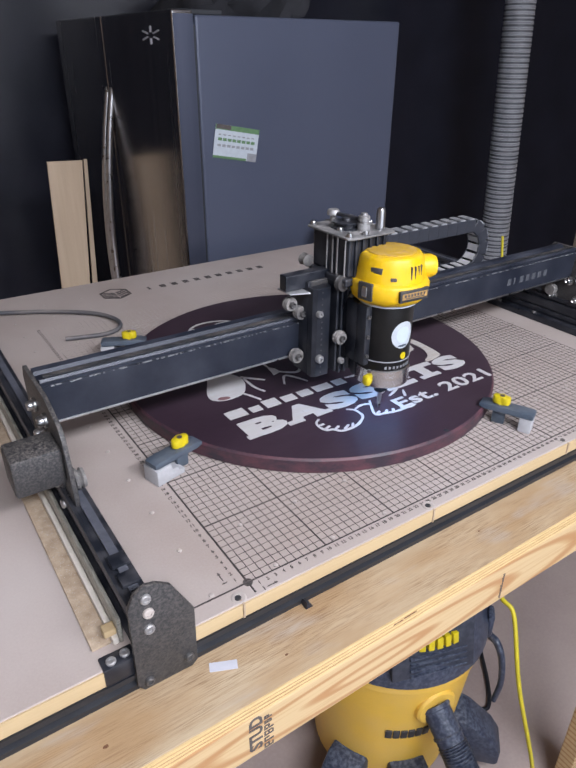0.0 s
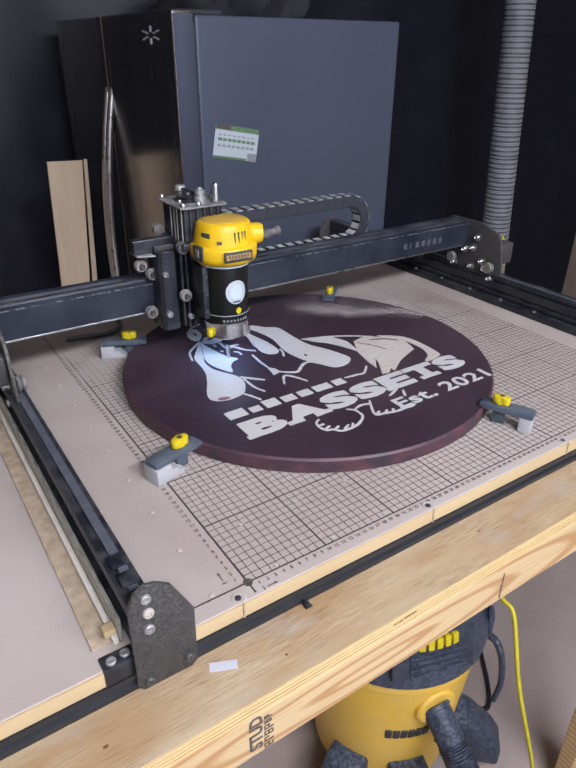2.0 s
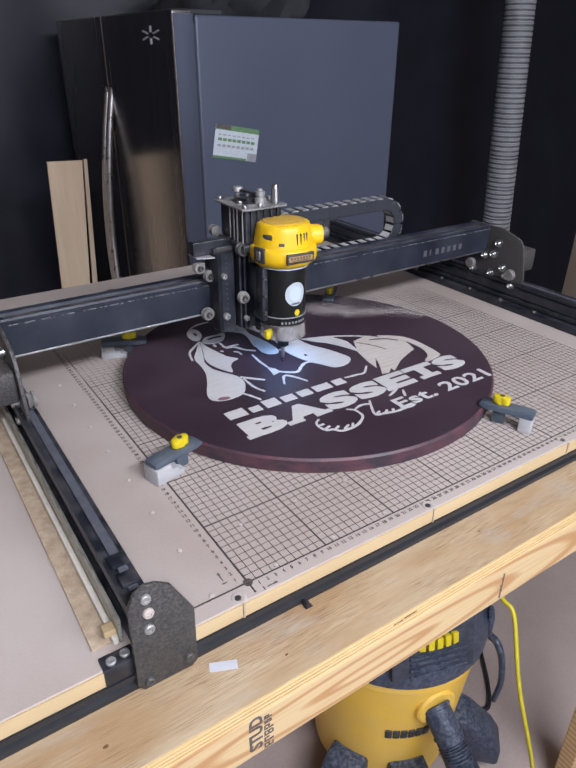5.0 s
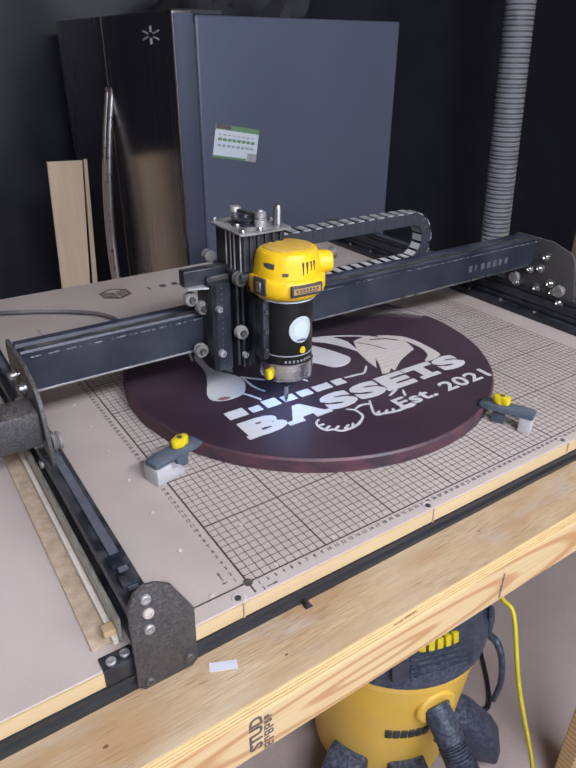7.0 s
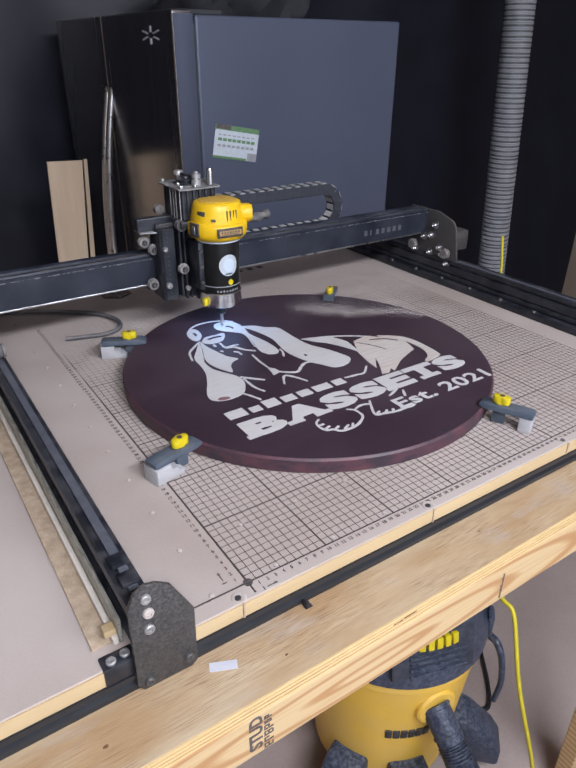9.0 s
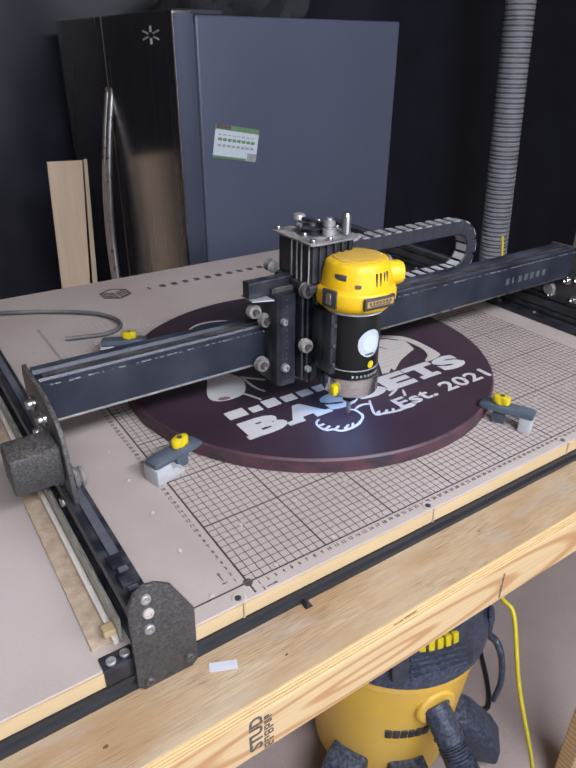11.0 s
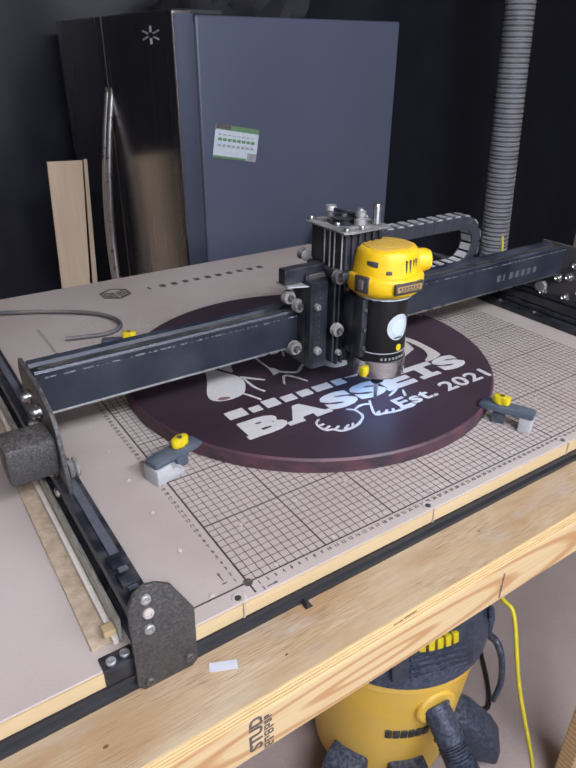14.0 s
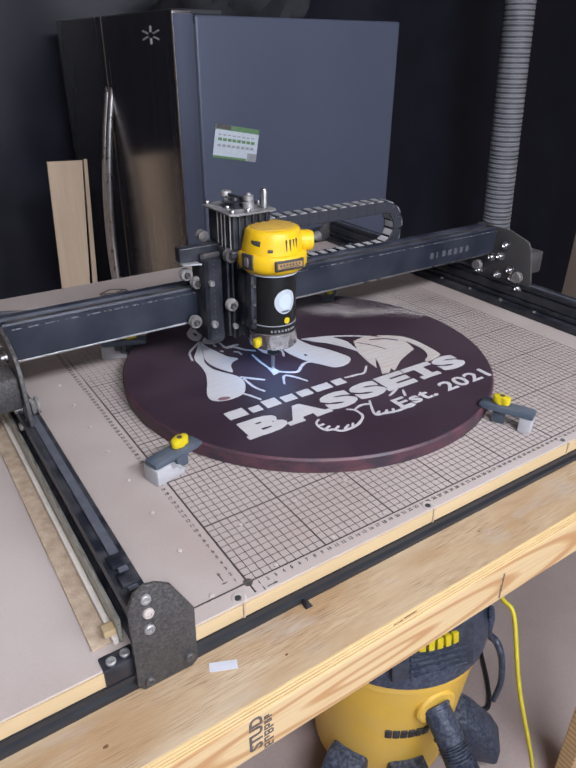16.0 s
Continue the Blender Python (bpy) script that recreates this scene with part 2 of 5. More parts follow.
M_BLACK = surf("black_anodised", (0.016, 0.019, 0.027), (0.010, 0.012, 0.018), 0.32, 0.0, scale=40, bump=0.03, dust=0.16, dust_col=(0.30, 0.28, 0.29), dust_scale=40)
M_BEAM = surf("blue_black_anodised_beam", (0.019, 0.024, 0.039), (0.012, 0.015, 0.026), 0.40, 0.2, scale=12, bump=0.02, dust=0.2, dust_col=(0.26, 0.27, 0.32), dust_scale=14)
M_PLATE = surf("speckled_black_plate", (0.022, 0.023, 0.027), (0.042, 0.040, 0.041), 0.45, scale=260, fine=900, bump=0.25, dust=0.42, dust_col=(0.34, 0.30, 0.27), dust_scale=420)
M_STEEL = surf("bright_steel", (0.62, 0.62, 0.63), (0.45, 0.45, 0.46), 0.3, 1.0, scale=50, bump=0.03)
M_ALU = surf("turned_aluminium", (0.84, 0.84, 0.86), (0.74, 0.74, 0.76), 0.2, 1.0, scale=40, stretch=(1, 1, 6), bump=0.015)
M_DUSTY_STEEL = surf("dusty_plate_steel", (0.45, 0.44, 0.44), (0.28, 0.28, 0.29), 0.5, 0.7, scale=60, bump=0.05, dust=0.6, dust_col=(0.6, 0.57, 0.55), dust_scale=40)
M_YELLOW = surf("yellow_plastic", (0.80, 0.50, 0.004), (0.72, 0.44, 0.004), 0.38, scale=40, bump=0.02, dust=0.25, dust_col=(0.62, 0.42, 0.14), dust_scale=90)
M_KNOB = surf("bright_yellow_knob", (0.66, 0.52, 0.01), (0.56, 0.44, 0.01), 0.4, scale=60)
M_BODY = surf("satin_black_motor", (0.020, 0.020, 0.021), (0.028, 0.028, 0.028), 0.34, 0.6, scale=30)
M_RUBBER = surf("dark_grey_plastic", (0.035, 0.037, 0.042), (0.025, 0.026, 0.03), 0.5, scale=50, bump=0.03, dust=0.2, dust_scale=40)
M_WHITE = surf("white_sticker", (0.50, 0.55, 0.60), (0.43, 0.47, 0.52), 0.4, scale=90)
M_SILVER_INK = surf("pale_print", (0.30, 0.31, 0.33), (0.22, 0.22, 0.24), 0.5, scale=90)
M_SIGN = surf("dark_plum_stain", (0.046, 0.025, 0.039), (0.030, 0.016, 0.026), 0.55, scale=9, fine=160, stretch=(0.35, 2.2, 1), bump=0.06, dust=0.12, dust_col=(0.22, 0.17, 0.20), dust_scale=5, spec=0.35)
M_SIGN_EDGE = surf("plum_stained_rim", (0.115, 0.043, 0.056), (0.036, 0.026, 0.038), 0.5, scale=26, fine=240, stretch=(1, 1, 2.5), bump=0.08, contrast=0.16)
M_PINE = wood("pale_carved_wood", (0.56, 0.53, 0.51), (0.61, 0.61, 0.63), 22, "X", band=0.08)
M_PINE_WARM = wood("warm_carved_wood", (0.51, 0.42, 0.35), (0.62, 0.585, 0.56), 30, "X", band=0.14)
M_RED_STAIN = surf("leftover_red_stain", (0.30, 0.17, 0.17), (0.20, 0.10, 0.11), 0.6, scale=90)
M_CLAMP = surf("blue_grey_clamp", (0.085, 0.11, 0.145), (0.06, 0.08, 0.11), 0.45, scale=40, bump=0.03, dust=0.25)
M_BLOCK = surf("pale_step_block", (0.50, 0.50, 0.52), (0.40, 0.40, 0.42), 0.6, scale=40, bump=0.05)
M_FRIDGE = surf("grey_fridge_side", (0.084, 0.096, 0.142), (0.073, 0.084, 0.125), 0.34, 0.1, scale=3, fine=500, bump=0.02, contrast=0.3)
M_INOX = surf("brushed_stainless", (0.40, 0.38, 0.375), (0.30, 0.285, 0.285), 0.24, 1.0, scale=5, fine=260, stretch=(9, 9, 0.12), bump=0.02, contrast=0.18)
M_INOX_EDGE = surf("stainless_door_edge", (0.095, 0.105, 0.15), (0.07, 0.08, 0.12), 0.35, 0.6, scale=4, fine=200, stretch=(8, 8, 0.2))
M_GASKET = surf("dark_gasket", (0.02, 0.022, 0.028), None, 0.6)
M_CURTAIN = surf("black_sheeting", (0.028, 0.030, 0.051), (0.018, 0.021, 0.036), 0.36, scale=7, bump=0.6, spec=0.5)
M_HOSE = surf("grey_hose", (0.48, 0.49, 0.52), (0.34, 0.35, 0.38), 0.45, scale=30)
M_CARD = surf("brown_cardboard", (0.56, 0.44, 0.32), (0.44, 0.33, 0.23), 0.8, scale=6, stretch=(6, 6, 0.4))
M_VAC = surf("yellow_vac_tank", (0.84, 0.52, 0.065), (0.74, 0.46, 0.06), 0.40, scale=9, bump=0.02, dust=0.5, dust_col=(0.66, 0.52, 0.34), dust_scale=14)
M_VACDARK = surf("scuffed_dark_vac_plastic", (0.019, 0.026, 0.048), (0.036, 0.045, 0.078), 0.34, scale=60, bump=0.06, dust=0.34, dust_col=(0.30, 0.34, 0.42), dust_scale=150)
M_CONCRETE = surf("concrete_floor", (0.50, 0.41, 0.38), (0.38, 0.30, 0.28), 0.7, scale=4, fine=120, bump=0.1, dust=0.3, dust_scale=3)
M_WALL = surf("tan_wall", (0.42, 0.33, 0.26), (0.36, 0.28, 0.22), 0.85, scale=3, bump=0.05)
# The ceiling is out of view; its pale colour bounces fill onto the bed.
M_CEIL = surf("pale_bounce_ceiling", (0.58, 0.565, 0.56), (0.50, 0.485, 0.48), 0.9, scale=3, bump=0.05)
M_LED = glow("blue_white_led", (0.22, 0.50, 1.0), 85.0)
M_GREEN = surf("green_print", (0.13, 0.25, 0.11), (0.08, 0.16, 0.08), 0.5, scale=200)
M_CABLE = surf("black_cable", (0.020, 0.022, 0.028), None, 0.38)
M_YCORD = surf("yellow_cord", (0.65, 0.55, 0.03), None, 0.45)
def dusted_ink(name, ink, dust, start, full):
    """Print on the bed that disappears under settled dust towards the back, in uneven drifts."""
    m = bpy.data.materials.new(name)
    m.use_nodes = True
    nt = m.node_tree
    b = nt.nodes["Principled BSDF"]
    b.inputs["Roughness"].default_value = 0.75
    tc = nt.nodes.new("ShaderNodeTexCoord")
    sep = nt.nodes.new("ShaderNodeSeparateXYZ")
    nt.links.new(tc.outputs["Object"], sep.inputs["Vector"])
    n = nt.nodes.new("ShaderNodeTexNoise")
    n.inputs["Scale"].default_value, n.inputs["Detail"].default_value = 14.0, 6
    nt.links.new(tc.outputs["Object"], n.inputs["Vector"])
    drift = nt.nodes.new("ShaderNodeMath")
    drift.operation = "MULTIPLY_ADD"
    nt.links.new(n.outputs["Fac"], drift.inputs[0])
    drift.inputs[1].default_value = 0.5
    nt.links.new(sep.outputs["Y"], drift.inputs[2])
    r = nt.nodes.new("ShaderNodeMapRange")
    r.inputs["From Min"].default_value, r.inputs["From Max"].default_value, r.inputs["To Max"].default_value = start + 0.25, full + 0.25, 0.93
    nt.links.new(drift.outputs[0], r.inputs["Value"])
    x = nt.nodes.new("ShaderNodeMixRGB")
    nt.links.new(r.outputs["Result"], x.inputs["Fac"])
    x.inputs["Color1"].default_value, x.inputs["Color2"].default_value = rgb(ink), rgb(dust)
    nt.links.new(x.outputs["Color"], b.inputs["Base Color"])
    return m


M_GRID = dusted_ink("dusted_grid_ink", (0.045, 0.038, 0.038), (0.48, 0.42, 0.39), 0.46, 0.70)
M_WHEEL = surf("dust_coated_wheel", (0.25, 0.235, 0.225), (0.07, 0.068, 0.07), 0.6, scale=70, bump=0.1, dust=0.5, dust_col=(0.5, 0.46, 0.43), dust_scale=120)
M_CHIP = surf("wood_chip", (0.58, 0.53, 0.50), (0.46, 0.42, 0.39), 0.8)
M_PAPER = surf("white_paper", (0.58, 0.59, 0.66), (0.48, 0.49, 0.56), 0.7)


# ---- mesh helpers ----
def mesh_of(name, bm, material, smooth=False):
    bmesh.ops.recalc_face_normals(bm, faces=bm.faces[:])
    me = bpy.data.meshes.new(name)
    bm.to_mesh(me)
    bm.free()
    me.materials.append(material)
    if smooth:
        for p in me.polygons:
            p.use_smooth = True
        me.set_sharp_from_angle(angle=radians(38))
    return me


def part(name, bm, material, parent=None, label="", smooth=True):
    ob = new(name, mesh_of(name, bm, material, smooth))
    if parent:
        ob.parent = parent
    if label:
        ob["label"] = label
    return ob


def thing(name, label, category, group="", at=(0, 0, 0)):
    ob = new(name)
    ob.location = at
    ob.empty_display_size = 0.02
    return tagged(ob, label, category, group)


def box(x0, x1, y0, y1, z0, z1, bevel=0.0, bm=None, seg=2):
    bm = bm or bmesh.new()
    r = bmesh.ops.create_cube(bm, size=1.0, matrix=Matrix.Translation(((x0 + x1) / 2, (y0 + y1) / 2, (z0 + z1) / 2)) @ Matrix.Diagonal((x1 - x0, y1 - y0, z1 - z0, 1)))
    if bevel > 0:
        vs = set(r["verts"])
        es = [e for e in bm.edges if e.verts[0] in vs and e.verts[1] in vs]
        bmesh.ops.bevel(bm, geom=es, offset=bevel, segments=seg, affect="EDGES", profile=0.5)
    return bm


def lathe(profile, centre=(0, 0, 0), axis="Z", steps=40, bm=None):
    """Turns (radius, height) pairs about an axis; ends are closed."""
    bm = bm or bmesh.new()
    turn = {"Z": Matrix(), "X": Matrix.Rotation(radians(90), 4, "Y"), "Y": Matrix.Rotation(radians(-90), 4, "X")}[axis]
    m = Matrix.Translation(centre) @ turn
    rings = []
    for r, h in profile:
        rings.append([bm.verts.new(m @ Vector((r * math.cos(2 * math.pi * i / steps), r * math.sin(2 * math.pi * i / steps), h))) for i in range(steps)])
    for a, b in zip(rings, rings[1:]):
        for i in range(steps):
            j = (i + 1) % steps
            bm.faces.new((a[i], a[j], b[j], b[i]))
    bm.faces.new(rings[0][::-1])
    bm.faces.new(rings[-1])
    return bm


def bolt(centre, axis="Z", r=0.005, h=0.004, bm=None):
    """A socket-head screw: rounded head with a hollow."""
    return lathe([(r * 0.98, 0), (r, h * 0.7), (r * 0.85, h), (r * 0.5, h), (r * 0.45, h * 0.5)], centre, axis, 14, bm)


def prism(outline, lo, hi, plane="XZ", bevel=0.0, bm=None):
    """A plate: an outline in one plane, thick from lo to hi across it."""
    bm = bm or bmesh.new()
    put = {"XZ": lambda u, v, w: (u, w, v), "XY": lambda u, v, w: (u, v, w), "YZ": lambda u, v, w: (w, u, v)}[plane]
    a = [bm.verts.new(put(u, v, lo)) for u, v in outline]
    b = [bm.verts.new(put(u, v, hi)) for u, v in outline]
    fs = [bm.faces.new(a), bm.faces.new(b[::-1])]
    n = len(a)
    for i in range(n):
        fs.append(bm.faces.new((a[i], b[i], b[(i + 1) % n], a[(i + 1) % n])))
    if bevel > 0:
        es = list({e for f in fs[:2] for e in f.edges})
        bmesh.ops.bevel(bm, geom=es, offset=bevel, segments=2, affect="EDGES", profile=0.5)
    return bm


def tube(points, r, steps=10, bm=None):
    """A round cable or hose through points."""
    bm = bm or bmesh.new()
    pts = [Vector(p) for p in points]
    rings = []
    u = None
    for i, p in enumerate(pts):
        d = (pts[min(i + 1, len(pts) - 1)] - pts[max(i - 1, 0)]).normalized()
        if u is None:
            u = d.cross(Vector((0, 0, 1)) if abs(d.z) < 0.9 else Vector((1, 0, 0)))
        u = (u - d * u.dot(d)).normalized()
        v = d.cross(u).normalized()
        rad = r(i / (len(pts) - 1)) if callable(r) else r
        rings.append([bm.verts.new(p + u * rad * math.cos(2 * math.pi * k / steps) + v * rad * math.sin(2 * math.pi * k / steps)) for k in range(steps)])
    for a, b in zip(rings, rings[1:]):
        for k in range(steps):
            j = (k + 1) % steps
            bm.faces.new((a[k], a[j], b[j], b[k]))
    bm.faces.new(rings[0])
    bm.faces.new(rings[-1][::-1])
    return bm


def spline(points, steps=8, closed=False):
    """A smooth Catmull-Rom line through points."""
    pts = [Vector(p) for p in points]
    n = len(pts)
    out = []
    for i in range(n if closed else n - 1):
        p = [pts[(i + k) % n] if closed else pts[max(0, min(n - 1, i + k))] for k in (-1, 0, 1, 2)]
        for s in range(steps):
            t = s / steps
            out.append(0.5 * (2 * p[1] + (p[2] - p[0]) * t + (2 * p[0] - 5 * p[1] + 4 * p[2] - p[3]) * t * t + (3 * p[1] - p[0] - 3 * p[2] + p[3]) * t ** 3))
    if not closed:
        out.append(pts[-1])
    return out


def text_mesh(text, size, depth=0.0004, stretch=1.0, bold=0.0, spacing=1.0):
    """Letters of the built-in font as a mesh, lying in XY from the origin."""
    cu = bpy.data.curves.new("letters", "FONT")
    cu.body, cu.size, cu.extrude, cu.offset, cu.space_character = text, size, depth / 2, bold, spacing
    cu.resolution_u = 3
    ob = new("letters", cu)
    me = bpy.data.meshes.new_from_object(ob.evaluated_get(bpy.context.evaluated_depsgraph_get()))
    bpy.data.objects.remove(ob)
    bpy.data.curves.remove(cu)
    bm = bmesh.new()
    bm.from_mesh(me)
    bpy.data.meshes.remove(me)
    xs = [v.co.x for v in bm.verts]
    ys = [v.co.y for v in bm.verts]
    for v in bm.verts:
        v.co.x = (v.co.x - min(xs)) * stretch
    return bm, (max(xs) - min(xs)) * stretch, max(ys) - min(ys)


# ---- the room ----
def room():
    x0, x1, y0, y1 = -2.6, 3.4, -2.6, 2.9
    part("floor", box(x0, x1, y0, y1, FLOOR - 0.1, FLOOR), M_CONCRETE)
    part("ceiling", box(x0, x1, y0, y1, CEIL, CEIL + 0.1), M_CEIL)
    part("wall_north", box(x0, x1, y1, y1 + 0.1, FLOOR, CEIL), M_WALL)
    part("wall_south", box(x0, x1, y0 - 0.1, y0, FLOOR, CEIL), M_WALL)
    part("wall_west", box(x0 - 0.1, x0, y0, y1, FLOOR, CEIL), M_WALL)
    part("wall_east", box(x1, x1 + 0.1, y0, y1, FLOOR, CEIL), M_WALL)
    for n in ("floor", "ceiling", "wall_north", "wall_south", "wall_west", "wall_east"):
        tagged(bpy.data.objects[n], {"floor": "brown-grey dusty concrete workshop floor", "ceiling": "pale unseen workshop ceiling that bounces fill light down"}.get(n, "plain tan painted workshop wall"), n.split("_")[0], kind="structure")


def folded_sheet(name, p0, p1, z0, z1, folds, depth, label):
    """A hanging sheet with soft uneven folds between two plan points."""
    bm = bmesh.new()
    a, b = Vector((*p0, 0)), Vector((*p1, 0))
    d = b - a
    n = Vector((-d.y, d.x, 0)).normalized()
    nu, nv = folds * 8, 24
    grid = []
    for i in range(nu + 1):
        u = i / nu
        col = []
        for j in range(nv + 1):
            v = j / nv
            off = depth * (math.sin(u * folds * 6.283 + 1.4 * math.sin(u * 9 + v * 2)) * (1.0 - 0.45 * v) + 0.6 * noise.noise(Vector((u * folds, v * 4, 3))))
            q = a + d * u + n * off
            col.append(bm.verts.new((q.x, q.y, z0 + (z1 - z0) * v)))
        grid.append(col)
    for i in range(nu):
        for j in range(nv):
            bm.faces.new((grid[i][j], grid[i + 1][j], grid[i + 1][j + 1], grid[i][j + 1]))
    geom = bm.faces[:]
    r = bmesh.ops.solidify(bm, geom=geom, thickness=0.003)
    return tagged(part(name, bm, M_CURTAIN), label, "curtain")


# ---- the bench ----
TOP = -0.040


def bench():
    ob = thing("workbench", "pale pine workbench with a plywood top on studs", "workbench", at=(0.4, 0.5, FLOOR))
    inv = Matrix.Translation((-0.4, -0.5, -FLOOR))

    def add(name, bm, mat, label=""):
        bmesh.ops.transform(bm, matrix=inv, verts=bm.verts[:])
        return part(name, bm, mat, ob, label, smooth=False)

    add("worktop", box(-0.62, 0.93, -0.0935, 1.06, TOP - 0.018, TOP, 0.0012), M_PLY, "sanded plywood top, faintly stained")
    for zt, zb in ((-0.0402, -0.0432), (-0.0452, -0.0482), (-0.0502, -0.0530), (-0.0552, -0.0577)):
        add("ply_layer", box(-0.62, 0.93, -0.0952, -0.0930, zb, zt, 0.0004), M_PLY_EDGE)
    for zt, zb in ((-0.0433, -0.0451), (-0.0483, -0.0501), (-0.0531, -0.0551)):
        add("ply_layer", box(-0.62, 0.93, -0.0948, -0.0930, zb, zt), M_PLY_DARK, "darker brown glue layer")
    for x, y, r in ((-0.176, -0.060, 0.0016), (0.003, -0.068, 0.0011), (0.30, -0.050, 0.0011)):
        bm = lathe([(r, 0.0), (r * 0.9, 0.0003)], (0, 0, 0), steps=12)
        for v in bm.verts:
            v.co.x *= 1.7 + 0.5 * noise.noise(v.co * 900)
        bmesh.ops.transform(bm, matrix=Matrix.Translation((x, y, TOP + 0.0001)), verts=bm.verts[:])
        add("knot", bm, M_KNOT, "small brown knot")
    add("front_stud", box(-0.62, 0.93, -0.0945, -0.0565, -0.1210, -0.0585, 0.003), M_STUD, "pine stud with an ink stamp")
    add("back_stud", box(-0.62, 0.93, 1.02, 1.058, -0.1210, -0.0585, 0.003), M_STUD)
    for x in (-0.6, 0.84):
        for y in (0.0, 0.90):
            add("leg", box(x, x + 0.089, y - 0.055, y - 0.017, FLOOR, -0.0585, 0.003), M_STUD)
    # ink stamp on the stud's face
    bm, w, h = text_mesh("STUD", 0.0195, 0.0003, 1.0, 0.0006)
    bmesh.ops.transform(bm, matrix=Matrix.Translation((-0.0425, -0.0948, -0.1105)) @ Euler((radians(90), 0, 0)).to_matrix().to_4x4() @ Matrix.Rotation(radians(90), 4, "Z"), verts=bm.verts[:])
    add("stamp", bm, M_INK, "dark ink word printed up the stud")
    bm = bmesh.new()
    rnd = random.Random(4)
    z = -0.1165
    for k in range(6):
        l = 0.0072 if k < 4 else 0.0050
        wd = 0.0105 if k < 4 else 0.0085
        box(-0.0400, -0.0400 + wd, -0.0950, -0.0946, z, z + 0.0017, 0, bm)
        box(-0.0400, -0.0400 + wd * rnd.uniform(0.5, 1), -0.0950, -0.0946, z + l - 0.0022, z + l - 0.0006, 0, bm)
        for x in (-0.0400, -0.0400 + wd / 2 - 0.0008, -0.0400 + wd - 0.0016):
            if rnd.random() < 0.8:
                box(x, x + 0.0016, -0.0950, -0.0946, z + 0.0016, z + l - 0.0021, 0, bm)
        z += l + 0.0020
    add("stamp", bm, M_INK, "rows of blurred stamped characters")
    bm = bmesh.new()
    for k in range(14):
        box(0.30 + rnd.uniform(-0.001, 0.001), 0.303, -0.0950, -0.0946, -0.115 + 0.0030 * k, -0.1130 + 0.0030 * k, 0, bm)
    add("stamp", bm, M_INK)
    # knots and a split in the plywood edge
    for x, z, l in ((0.119, -0.0470, 0.013), (0.134, -0.0464, 0.018)):
        add("split", box(x, x + l, -0.0956, -0.0949, z, z + 0.0013, 0.0003), M_KNOT, "brown split in the ply")
    return ob


